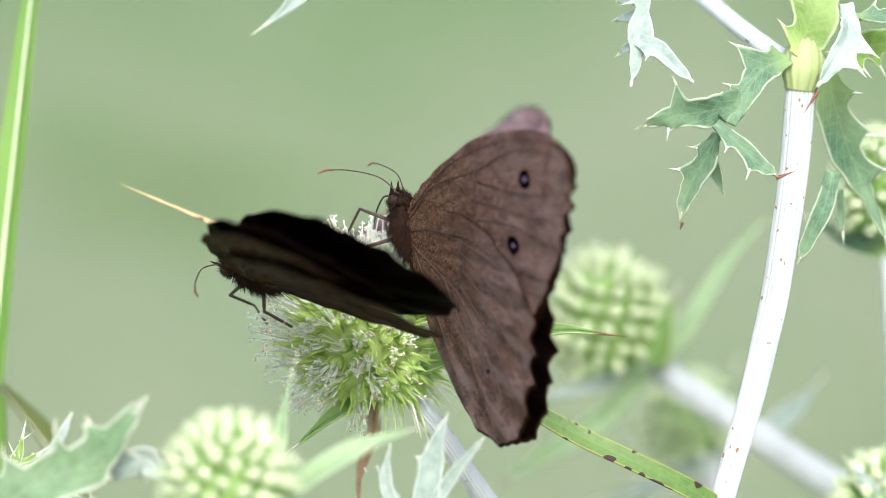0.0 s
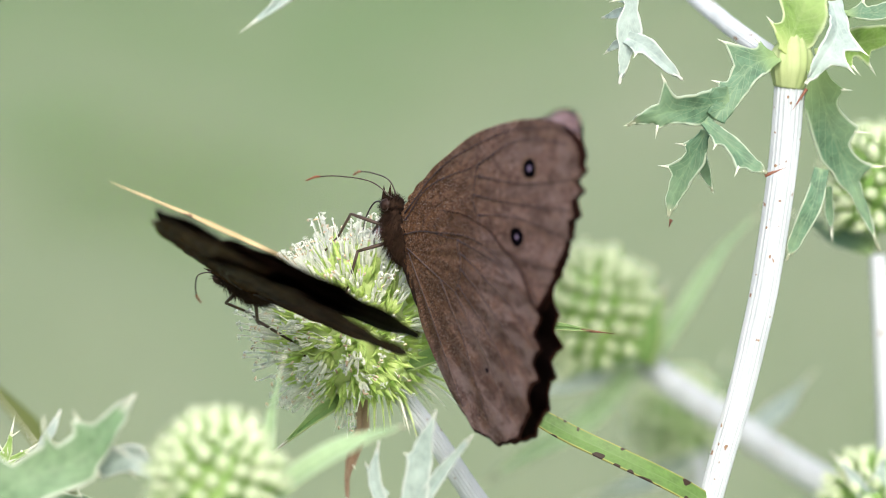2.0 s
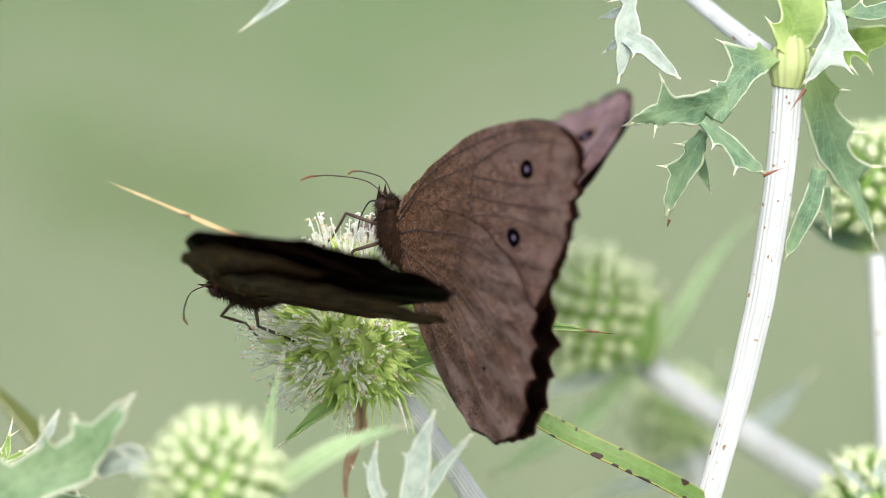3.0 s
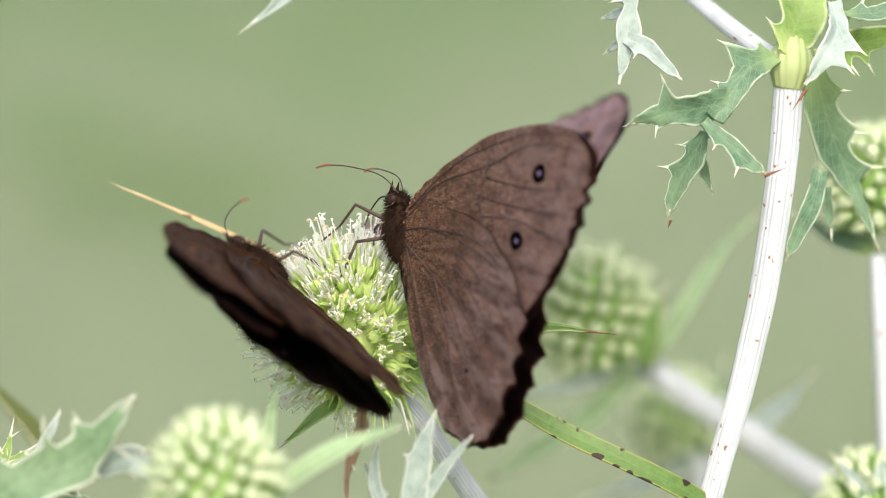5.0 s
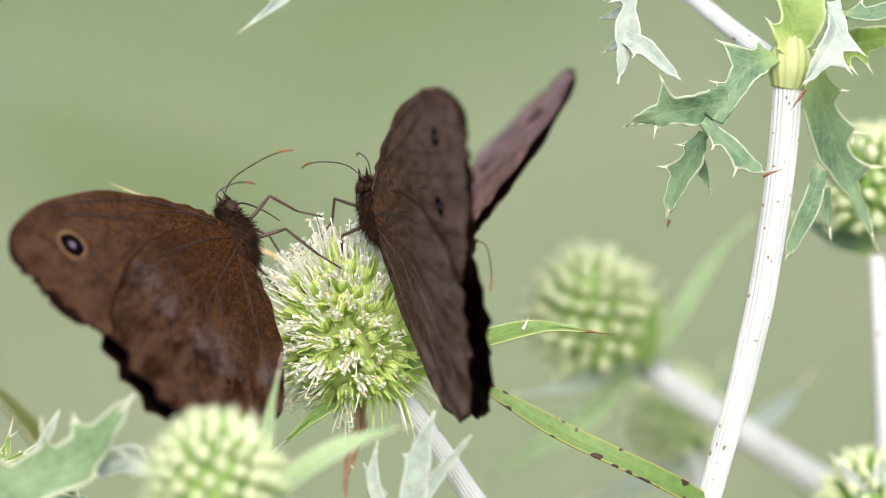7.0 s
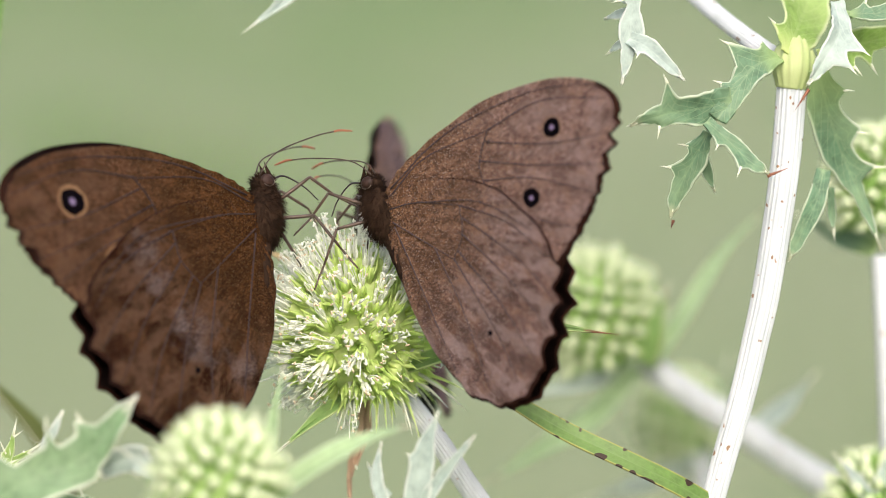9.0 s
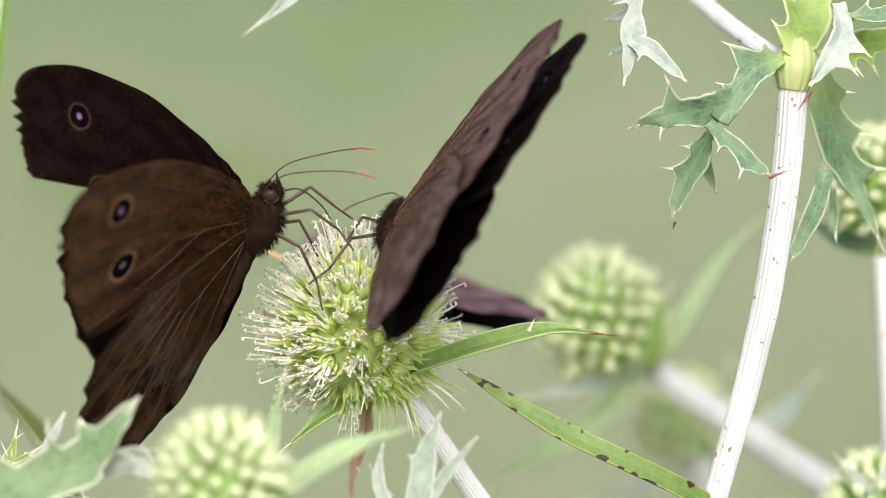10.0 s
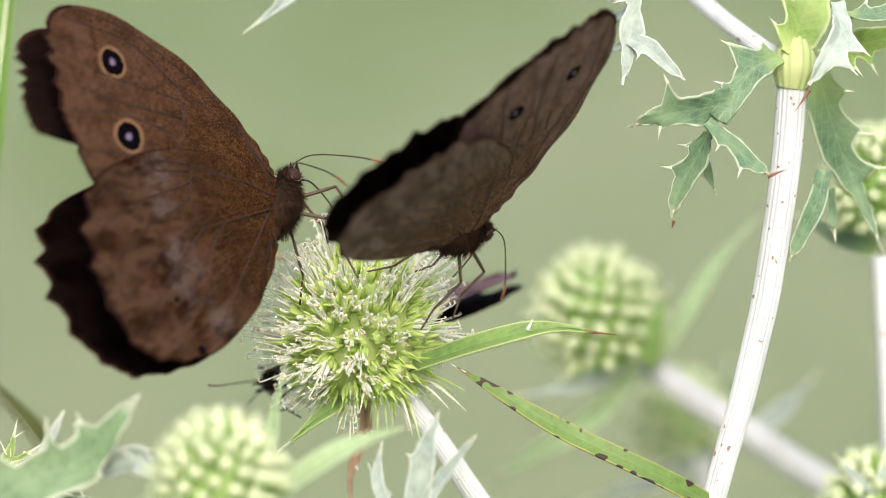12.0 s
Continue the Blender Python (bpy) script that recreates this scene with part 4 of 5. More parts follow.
# ---- plants out of focus behind ----
def back_plant():
    root = foot((57.77, -36.71, -66.0))
    p = thing("field_eryngo", Matrix.Translation(site(*root)), "field eryngo with a budding head on a slanting white stalk", "thistle", "field eryngos")
    stem(p, [(23.42, -13.27, -57.2), (27.79, -16.63, -58.1), (38.65, -23.75, -61.6), (48.21, -29.89, -64.2), (57.77, -36.71, -66.0), root], 1.5, 1.9, STALK)
    flower_head(p, (17.68, -7.91, -54.6), (-0.35, 1, 0.2), 5.9, 92, BUDS, 1.1, 0.06, 1.0, 9, "round head of pale green buds")
    B = {"facing": (0, 0.3, 0.9), "fold": 0.4, "wave": 0.03, "start": 0.6}
    leaf(p, [([(23.66, -13.89, -54.6), (27.65, -7.91, -54.6), (32.38, -0.60, -56.3), (37.76, 5.07, -57.2)], 1.0, 0, 1.0, B)], LEAF_SOFT, "", None, "bract")
    leaf(p, [([(22.89, -13.17, -51.0), (23.85, -9.85, -50.2), (25.64, -4.88, -50.2)], 1.7, 0, 1.0, B)], LEAF_FRESH, "", None, "bract")
    leaf(p, [([(22.34, -13.89, -54.6), (17.08, -19.94, -57.2), (10.45, -24.03, -59.8), (5.10, -27.44, -61.6)], 1.4, 0, 1.0, B)], LEAF_SOFT, "", None, "bract")
    leaf(p, [([(21.74, -14.27, -57.2), (15.09, -15.96, -54.0), (7.77, -17.34, -53.0)], 0.9, 0, 1.0, B)], LEAF_PALE, "", None, "bract")
    leaf(p, [([(36.64, -21.40, -61.6), (39.99, -18.72, -61.6), (43.21, -15.23, -61.6)], 1.2, 0, 1.0, B)], LEAF_PALE, "", None, "bract")


def second_back_plant():
    root = foot((33.48, -39.89, -81.6))
    p = thing("field_eryngo", Matrix.Translation(site(*root)), "field eryngo with a small yellow-green head", "thistle", "field eryngos")
    stem(p, [(30.38, -24.04, -81.6), (31.76, -30.24, -81.6), (33.48, -39.89, -81.6), root], 1.25, 1.6, STALK, sides=48)
    flower_head(p, (28.31, -20.60, -81.6), (-0.3, 1, 0.1), 4.4, 70, BUDS, 1.1, 0.06, 0.9, 15, "small round yellow-green head of buds")
    B = {"facing": (0, 0.3, 0.9), "fold": 0.4, "wave": 0.03, "start": 0.6}
    leaf(p, [([(31.04, -24.02, -80.8), (33.10, -19.20, -80.8), (34.13, -13.70, -80.8)], 1.1, 0, 1.0, B)], LEAF_GREY, "", None, "bract")
    leaf(p, [([(31.38, -24.70, -80.8), (24.50, -28.14, -80.8), (16.93, -30.56, -80.8)], 1.2, 0, 1.0, B)], LEAF_PALE, "", None, "bract")


def right_back_plant():
    root = foot((50.46, -35.98, -31))
    p = thing("field_eryngo", Matrix.Translation(site(*root)), "field eryngo with a pale stalk and a green head", "thistle", "field eryngos")
    stem(p, [(49.31, -0.58, -31), (50.08, -12.81, -31), (50.59, -23.11, -31), (50.46, -35.98, -31), root], 1.0, 1.5, STALK, sides=48)
    flower_head(p, (49.43, 7.14, -31), (-0.1, 1, 0.1), 5.0, 80, BUDS, 1.1, 0.06, 0.95, 19, "round green head of buds")
    B = {"facing": (0, 0.3, 0.9), "fold": 0.4, "wave": 0.03, "start": 0.6}
    leaf(p, [([(48.98, 0.06, -31), (44.99, 1.36, -34), (40.25, 3.95, -36)], 1.5, 0, 1.0, B)], LEAF, "", None, "bract")


def corner_plant():
    root = foot((49.53, -38.87, -25))
    p = thing("field_eryngo", Matrix.Translation(site(*root)), "low field eryngo head with spreading spiny bracts", "thistle", "field eryngos")
    stem(p, [(48.26, -30.58, -25), (48.90, -34.41, -25), (49.53, -38.87, -25), root], 1.0, 1.5, STALK, sides=48)
    flower_head(p, (48.26, -28.34, -25), (0, 1, 0.1), 4.0, 60, BUDS, 1.1, 0.06, 0.9, 23, "green head of buds")
    B = {"facing": (0, 0.3, 0.9), "fold": 0.4, "wave": 0.1, "start": 0.5}
    leaf(p, [([(48.05, -29.18, -22), (46.08, -25.96, -21), (44.18, -23.74, -21)], 1.0, 2, 1.5, B), ([(48.69, -29.18, -22), (48.94, -25.33, -21), (49.38, -23.10, -21)], 1.0, 2, 1.5, B)], LEAF_PALE, "", None, "bract")


def overhead_leaf():
    root = foot((-80.62, 42.92, -60))
    p = thing("field_eryngo", Matrix.Translation(site(*root)), "silvery leaf tip hanging from a taller eryngo", "thistle", "field eryngos")
    stem(p, [(-14.04, 35.16, -12), (-17.85, 40.29, -14), (-37.54, 47.63, -30), (-64.57, 48.62, -45), (-80.62, 42.92, -60), root], 0.8, 1.5, STALK, sides=48)
    leaf(p, [([(-14.00, 35.06, -10), (-15.87, 30.68, -10), (-18.37, 27.25, -10), (-21.50, 24.75, -10)], 1.3, 0, 1.2, {"start": 0.5, "fold": 0.5})], LEAF_PALE)


central_plant()
front_plant()
silver_leaf_plant()
left_leaves()
tall_plant()
back_plant()
second_back_plant()
right_back_plant()
corner_plant()
overhead_leaf()
swaying_blade = grass_blade([foot((-51.11, -29.18, -22)), (-52.38, -16.46, -22), (-50.60, 2.61, -22), (-47.80, 28.03, -22), (-46.02, 42.02, -22)], 1.6, "tall green grass blade with a pale midrib", BLADE)
grass_blade([foot((-41.40, -34.65, -30)), (-44.61, -25.00, -30), (-49.11, -18.90, -30), (-54.25, -12.79, -30)], 2.3, "arching olive-green grass blade", OLIVE)


# ---- butterflies ----
FORE = [(0, 1.2), (2.4, 3.3), (6.2, 5.2), (10.5, 6.9), (16.0, 8.3), (22.8, 8.5), (27.4, 7.5), (30.2, 5.9), (31.3, 3.6), (30.3, 0.4), (27.7, -3.6), (25.0, -6.9), (22.2, -10.2), (18.5, -11.8), (9.0, -7.6), (1.2, -3.4), (0, -1.0)]
TORN = FORE[:10] + [(28.8, -2.6), (27.3, -4.9), (25.2, -3.0), (22.6, -1.8), (19.5, -4.6), (17.2, -8.2), (9.0, -7.6), (1.2, -3.4), (0, -1.0)]
HIND = [(0, 0.2), (3.6, 0.1), (9.4, -1.3), (14.6, -4.2), (18.5, -8.0), (20.9, -11.6), (21.7, -15.4), (20.1, -19.4), (17.2, -22.7), (13.2, -25.3), (9.2, -26.1), (5.6, -24.7), (2.2, -21.8), (-0.2, -17.4), (-1.6, -12.4), (-1.8, -7.0), (-0.6, -2.0)]
SLIM_HIND = [(0, 0.2), (4.4, 0.3), (9.8, -1.6), (14.2, -4.8), (17.0, -9.2), (18.4, -13.0), (18.4, -17.0), (16.6, -20.4), (14.0, -23.2), (11.0, -26.0), (7.2, -26.8), (3.2, -24.4), (1.2, -20.6), (-0.2, -17.0), (-0.8, -12.6), (-0.9, -7.0), (-0.6, -2.0)]


def wing_outline(ctrl, a, b, waves, depth):
    """Closed smooth outline; between control points a and b the margin is scalloped."""
    pts = curve_through([(*c, 0) for c in ctrl] + [(*ctrl[0], 0)], 16)[:-1]
    n = len(pts)
    i0, i1 = a * 16, b * 16
    out = []
    mid = sum(pts, Vector()) / n
    for i, p in enumerate(pts):
        q = p.copy()
        if i0 <= i <= i1:
            t = (i - i0) / (i1 - i0)
            q += (p - mid).normalized() * depth * (0.55 - abs(math.sin(math.pi * waves * t)) * (0.8 + 0.5 * math.sin(7 * t)) + 0.22 * math.sin(71 * t) * math.sin(23 * t)) * min(1, 6 * t, 6 * (1 - t))
        out.append(q)
    return out


def wing(parent, hind, right, under, shapes):
    ctrl = shapes[1] if hind else shapes[0] if right else shapes[2]
    outline = wing_outline(ctrl, 5, 12, 8, 0.9) if hind else wing_outline(ctrl, 8, 12 if len(ctrl) == len(FORE) else 11, 7, 0.95)
    hub = Vector((0.6, -0.8, 0)) if not hind else Vector((0.6, -3.0, 0))
    # the hindwing's rim also paints its shadow line on the forewing, along the front edge
    lo, hi = (26, 200) if hind else (104, 200)
    sx = 1 if right else -1
    steps = 9
    bm = bmesh.new()
    rows = {}
    n = len(outline)

    def height(p, t):
        pleat = 0.13 * t * math.sin(math.atan2(p.y - hub.y, p.x - hub.x + 0.01) * (26 if hind else 30))
        camber = 0.0011 * (p.x - 8) * p.x * (0.5 if hind else 0.4)
        return pleat + camber + (0.42 if hind else 0.0) * -1

    for side in (1, -1):
        ctr = bm.verts.new((sx * hub.x * 0.001, hub.y * 0.001, side * 0.00006))
        rings = []
        for k in range(1, steps + 1):
            t = 1.0 if k == steps else 0.982 * (k / (steps - 1)) ** 0.85
            ring = []
            for o in outline:
                p = hub.lerp(o, t)
                ring.append(bm.verts.new((sx * p.x * 0.001, p.y * 0.001, (height(p, t) + side * (0.07 * (1 - t) + 0.025)) * 0.001)))
            rings.append(ring)
        rows[side] = rings
        for i in range(n):
            j = (i + 1) % n
            f = bm.faces.new((ctr, rings[0][i], rings[0][j]))
            f.material_index = 0 if side > 0 else 1
            for k in range(steps - 1):
                f = bm.faces.new((rings[k][i], rings[k + 1][i], rings[k + 1][j], rings[k][j]))
                f.material_index = 0 if side > 0 else 1
                if k == steps - 2 and lo <= i <= hi:
                    f.material_index = 2
    for i in range(n):
        j = (i + 1) % n
        f = bm.faces.new((rows[1][-1][i], rows[-1][-1][i], rows[-1][-1][j], rows[1][-1][j]))
        f.material_index = 2
    # veins: fine ridges round the cell and from it to the margin
    if hind:
        k = shapes[1][6][0] / 21.7
        paths = [[(0.8, -1.0), (5.0, -1.9), (11.0, -4.6)], [(0.6, -2.5), (4.0, -6.0), (7.6, -9.6)], [(11.0, -4.6), (10.0, -7.6), (7.6, -9.6)],
                 [(5.0, -1.9), (14.0, -5.4), (19.8, -11.0)], [(11.0, -4.6), (17.0, -9.0), (20.7, -14.6)], [(10.8, -6.0), (16.2, -12.4), (19.6, -18.6)],
                 [(10.0, -7.6), (14.6, -15.0), (17.4, -21.6)], [(8.6, -9.0), (12.2, -17.0), (14.2, -24.2)], [(7.6, -9.6), (9.8, -18.0), (10.6, -25.2)],
                 [(5.4, -7.4), (6.4, -16.0), (6.2, -24.2)], [(0.6, -3.0), (1.6, -12.0), (2.4, -21.0)]]
        paths = [[(x * k, y) for x, y in p] for p in paths]
    else:
        paths = [[(0.8, 0.6), (6.0, 3.7), (14.6, 4.8)], [(0.8, -0.4), (7.0, -0.7), (13.2, -1.6)], [(14.6, 4.8), (13.0, 1.8), (13.2, -1.6)],
                 [(1.0, 1.4), (9.0, 5.6), (20.0, 7.6), (28.4, 6.8)], [(14.6, 4.8), (22.0, 6.4), (30.2, 4.8)], [(14.2, 3.6), (22.0, 1.7), (30.4, 1.2)], [(13.0, 1.8), (20.0, -0.2), (28.6, -2.0)]]
        if len(ctrl) == len(FORE):
            paths += [[(13.2, -0.4), (19.5, -1.5), (26.6, -4.6)], [(12.0, -1.5), (16.5, -4.6), (24.0, -8.0)], [(8.0, -0.9), (13.0, -5.4), (20.6, -10.9)], [(1.0, -1.4), (8.0, -5.2), (16.4, -10.6)]]
    paths = [[Vector((*c, 0)) for c in p] for p in paths]
    bmesh.ops.recalc_face_normals(bm, faces=bm.faces)
    made = part("hindwing" if hind else "forewing", bm, [UPPER[1 if hind else 0], under[1] if hind else under[0], RIM_AND_SHADE], parent,
                "scalloped dark brown hindwing" if hind else "brown forewing with black eyespots")
    for path in paths:
        bm = bmesh.new()
        line = []
        for p in curve_through(path, 5):
            t = min(1.0, (p - hub).length / 26)
            line.append(Vector((sx * p.x * 0.001, p.y * 0.001, (height(p, t) - 0.07 * (1 - t) - 0.08) * 0.001)))
        tube(bm, line, (0.00010, 0.00005), 5, 0)
        part("vein", bm, VEIN if under is WARM else VEIN_SOFT, made)
    return made


def limb(parent, pts, r, name="leg", material=None):
    bm = bmesh.new()
    mm = [Vector(p) * 0.001 for p in pts]
    for i in range(len(mm) - 1):
        tube(bm, [mm[i].lerp(mm[i + 1], k / 4) for k in range(5)], lambda t, i=i: r * 0.001 * (1.0 - 0.22 * i) * (1 - 0.2 * t + 0.15 * math.sin(math.pi * t)), 7, 0)
    for i in range(1, len(mm) - 1):
        for k in range(4):
            q = mm[i].lerp(mm[i + 1], 0.15 + 0.2 * k)
            spike(bm, q, q + Vector((0.35 * (-1) ** k, 0.1, -0.4)) * 0.001, 0.00004, 0, 3)
    return part(name, bm, material or HORN, parent)


def butterfly(label, under, size=1.0, shapes=(FORE, HIND, FORE)):
    b = thing("butterfly", Matrix.Identity(4), label, "butterfly", "dryad butterflies")
    mm = 0.001
    bm = bmesh.new()
    blob(bm, (0, -0.6 * mm, -1.2 * mm), ((1.75 * mm, 0, 0), (0, 3.4 * mm, 0), (0, 0, 2.05 * mm)), 0, 12, 18, 0.15)
    thorax = part("thorax", bm, FUR, b, "furry brown thorax")
    bm = bmesh.new()
    rnd = random.Random(2)
    for k in range(1900):
        d = Vector((rnd.gauss(0, 1), rnd.gauss(0, 1), rnd.gauss(0, 1))).normalized()
        root = Vector((d.x * 1.7, d.y * 3.3 - 0.6, d.z * 2.0 - 1.2)) * mm
        lean = (d + Vector((0, -0.9, -0.15))).normalized()
        spike(bm, root, root + lean * rnd.uniform(0.5, 1.3) * mm, 0.000035, 0, 3)
    tagged(part("fur", bm, FUR, thorax, "long brown hairs"), kind="stuff")
    bm = bmesh.new()
    tube(bm, curve_through([Vector((0, -2.2, -1.2)) * mm, Vector((0, -6, -0.8)) * mm, Vector((0, -10.5, -0.4)) * mm, Vector((0, -14.0, 0.2)) * mm], 7),
         lambda t: (0.85 + 0.2 * math.sin(math.pi * t) - 0.55 * t ** 3 + 0.05 * math.sin(t * 44)) * mm, 12, 0)
    part("abdomen", bm, FUR, b, "slender brown abdomen")
    bm = bmesh.new()
    blob(bm, (0, 2.75 * mm, -1.2 * mm), ((1.2 * mm, 0, 0), (0, 1.1 * mm, 0), (0, 0, 1.25 * mm)), 0, 10, 14, 0.2)
    for k in range(420):
        d = Vector((rnd.gauss(0, 1), rnd.gauss(0.3, 1), rnd.gauss(0, 1))).normalized()
        root = Vector((d.x * 1.15, 2.75 + d.y * 1.05, d.z * 1.2 - 1.2)) * mm
        spike(bm, root, root + (d + Vector((0, 0.2, 0.3))).normalized() * rnd.uniform(0.3, 0.8) * mm, 0.00004, 0, 3)
    for sx in (-1, 1):
        spike(bm, Vector((0.35 * sx, 3.3, -2.0)) * mm, Vector((0.45 * sx, 5.2, -1.0)) * mm, 0.0004, 0, 6)
    head = part("head", bm, FUR, b, "hairy brown head with pointed palps")
    for sx in (-1, 1):
        bm = bmesh.new()
        blob(bm, Vector((0.92 * sx, 3.0, -1.1)) * mm, ((0.5 * mm, 0, 0), (0, 0.68 * mm, 0), (0, 0, 0.78 * mm)), 0, 10, 14)
        part("eye", bm, EYE, head, "glossy black eye")
        bm = bmesh.new()
        ring = [Vector((1.12 * sx, 3.0 + 0.66 * math.cos(a), -1.1 + 0.76 * math.sin(a))) * mm for a in [2.4 + i * 0.25 for i in range(11)]]
        tube(bm, ring, (0.00004, 0.00004), 5, 0)
        part("eye_rim", bm, EYE_RING, head, "thin white eye rim")
        bm = bmesh.new()
        line = curve_through([Vector((0.3 * sx, 3.3, -0.3)) * mm, Vector((1.2 * sx, 6.0, -2.0)) * mm, Vector((2.2 * sx, 8.2, -6.0)) * mm, Vector((3.0 * sx, 9.2, -8.8)) * mm], 9)
        tube(bm, line, lambda t: (0.075 + 0.010 * math.sin(t * 130)) * mm, 6, 0)
        ant = part("antenna", bm, HORN, b)
        bm = bmesh.new()
        tube(bm, curve_through([line[-3], line[-1], Vector((3.3 * sx, 9.3, -10.2)) * mm], 4), lambda t: (0.075 + 0.06 * math.sin(math.pi * (0.15 + 0.8 * t))) * mm, 7, 0)
        part("club", bm, CLUB, ant, "orange antenna club")
    bm = bmesh.new()
    tube(bm, curve_through([Vector((0, 3.4, -2.1)) * mm, Vector((0, 4.2, -3.8)) * mm, Vector((0.2, 3.4, -6.2)) * mm, Vector((0.4, 2.2, -7.8)) * mm], 6), (0.00013, 0.00007), 6, 0)
    part("proboscis", bm, DARK_HORN, b, "thin dark proboscis")
    for sx in (-1, 1):
        limb(b, [(0.9 * sx, 1.2, -2.6), (2.6 * sx, 3.6, -5.2), (2.4 * sx, 2.2, -8.6), (3.6 * sx, 1.0, -10.6)], 0.20)
        limb(b, [(0.9 * sx, -0.8, -2.6), (3.0 * sx, -0.6, -5.4), (3.4 * sx, -3.6, -8.2), (4.6 * sx, -6.0, -9.6)], 0.20)
    wings = [wing(b, h, r, under, shapes) for r in (True, False) for h in (False, True)]
    if size != 1.0:
        for ob in [c for p in [b] + list(b.children) for c in p.children]:
            ob.data.transform(Matrix.Scale(size, 4))
    return b, wings


near_one, near_wings = butterfly("brown dryad butterfly on the flower head, one forewing torn", WARM, LARGE, (FORE, HIND, TORN))
middle_one, middle_wings = butterfly("brown dryad butterfly with half-closed wings, feeding on the flower head", GREY, 1.0, (FORE, SLIM_HIND, FORE))
far_one, far_wings = butterfly("dusky brown dryad butterfly behind the flower head", ROSY, 1.0, (FORE, SLIM_HIND, FORE))

# seconds, place in the plan, turn, wing lift left and right, forewing sweep left and right, droop of the hindwings left and right
SWAY = [(0, -0.000), (0.5, 0.040), (1, 0.246), (1.5, 0.400), (3, 0.440), (5, 0.466), (7, 0.453), (8.8, 0.346), (9.5, 0.280), (10, 0.280), (10.5, 0.346), (11, 0.266), (11.5, 0.253), (12, 0.186)]
MIDDLE_ROWS = [
    (0, (-4.7, 3.1, 6.8), (0.946, -0.118, 0.28, 0.109), 90.5, 89.7, -13.4, -13.5, 1.5, 1.5),
    (0.5, (-4.7, 3.0, 6.8), (0.948, -0.12, 0.277, 0.105), 90.7, 89.5, -13.5, -13.5, 0.8, 1.5),
    (1, (-4.6, 2.7, 6.8), (0.95, -0.12, 0.276, 0.084), 90.9, 89.3, -13.3, -13.3, 0.9, 1.5),
    (1.5, (-4.6, 2.6, 6.8), (0.95, -0.125, 0.275, 0.075), 90.8, 89.4, -13.7, -13.8, 1.0, 1.5),
    (2, (-4.2, 2.4, 6.9), (0.932, -0.141, 0.319, 0.102), 90.2, 89.6, -12.0, -12.1, 1.9, 1.5),
    (2.5, (-4.3, 2.2, 6.8), (0.93, -0.143, 0.323, 0.103), 90.1, 89.6, -12.5, -12.6, 2.6, 1.5),
    (3, (-4.5, 2.5, 6.9), (0.929, -0.142, 0.324, 0.105), 90.1, 89.6, -12.7, -12.7, 2.0, 1.5),
    (4.8, (-3.6, 3.0, 6.8), (0.93, -0.143, 0.326, 0.091), 90.0, 89.6, -13.4, -13.4, 2.1, 1.5),
    (5, (-3.9, 2.8, 6.8), (0.931, -0.149, 0.332, 0.019), 90.0, 89.6, -12.1, -12.2, 2.1, 1.5),
    (5.2, (-5.2, 3.5, 6.8), (0.945, -0.213, 0.248, 0.028), 90.0, 89.6, -10.6, -10.7, 2.0, 1.5),
    (5.5, (-5.4, 3.5, 6.8), (0.945, -0.215, 0.246, 0.021), 89.9, 89.6, -9.8, -9.9, 1.9, 1.5),
    (6, (-6.1, 4.0, 6.8), (0.909, -0.179, 0.372, 0.052), 89.8, 89.6, -11.2, -11.3, 1.6, 1.5),
    (6.5, (-4.9, 3.6, 6.8), (0.925, -0.133, 0.349, 0.072), 89.8, 89.6, -12.2, -12.2, 1.6, 1.5),
    (7, (-6.9, 4.5, 6.8), (0.966, -0.153, 0.161, 0.13), 90.2, 90.0, -9.3, -9.5, 1.0, 1.5),
    (7.2, (-6.5, 5.0, 6.9), (0.942, -0.261, 0.163, 0.132), 90.3, 90.0, -13.7, -13.9, 1.1, 1.5),
    (8.8, (-5.0, 3.2, 6.7), (0.895, -0.275, 0.349, 0.037), 90.5, 89.6, -15.3, -15.3, 1.6, 1.5),
    (9, (-6.3, 4.9, 6.8), (0.869, -0.204, 0.444, 0.076), 90.6, 89.6, -12.7, -12.7, 1.7, 1.5),
    (9.3, (-4.3, 3.0, 6.8), (0.879, -0.254, 0.404, 0.01), 90.5, 89.6, -9.7, -13.4, 1.8, 1.5),
    (9.5, (-4.9, 4.8, 6.8), (0.847, -0.355, 0.356, -0.176), 90.4, 89.6, -1.4, -1.5, 1.9, 1.5),
    (10, (-5.0, 3.5, 7.0), (0.861, -0.412, 0.22, -0.202), 89.5, 85.7, -5.3, -4.8, 2.4, 0.6),
    (10.5, (-4.3, 2.6, 9.1), (0.837, -0.38, 0.264, -0.291), 92.9, 85.6, -3.8, -3.9, 1.5, 0.6),
    (11, (-1.9, 4.4, 9.0), (0.829, -0.359, 0.195, -0.382), 90.3, 88.8, -8.3, -8.3, 0.8, 0.8),
    (11.2, (1.2, 0.2, 8.9), (0.796, -0.444, 0.098, -0.399), 90.2, 89.5, -4.3, -4.4, 2.6, 1.4),
    (11.5, (0.9, 1.7, 8.9), (0.798, -0.438, 0.103, -0.402), 92.0, 88.0, -2.4, -3.6, 3.0, 0.6),
    (12, (2.3, 2.5, 8.8), (0.766, -0.477, 0.018, -0.43), 90.1, 89.8, -6.1, -5.6, 0.6, 4.5),
]
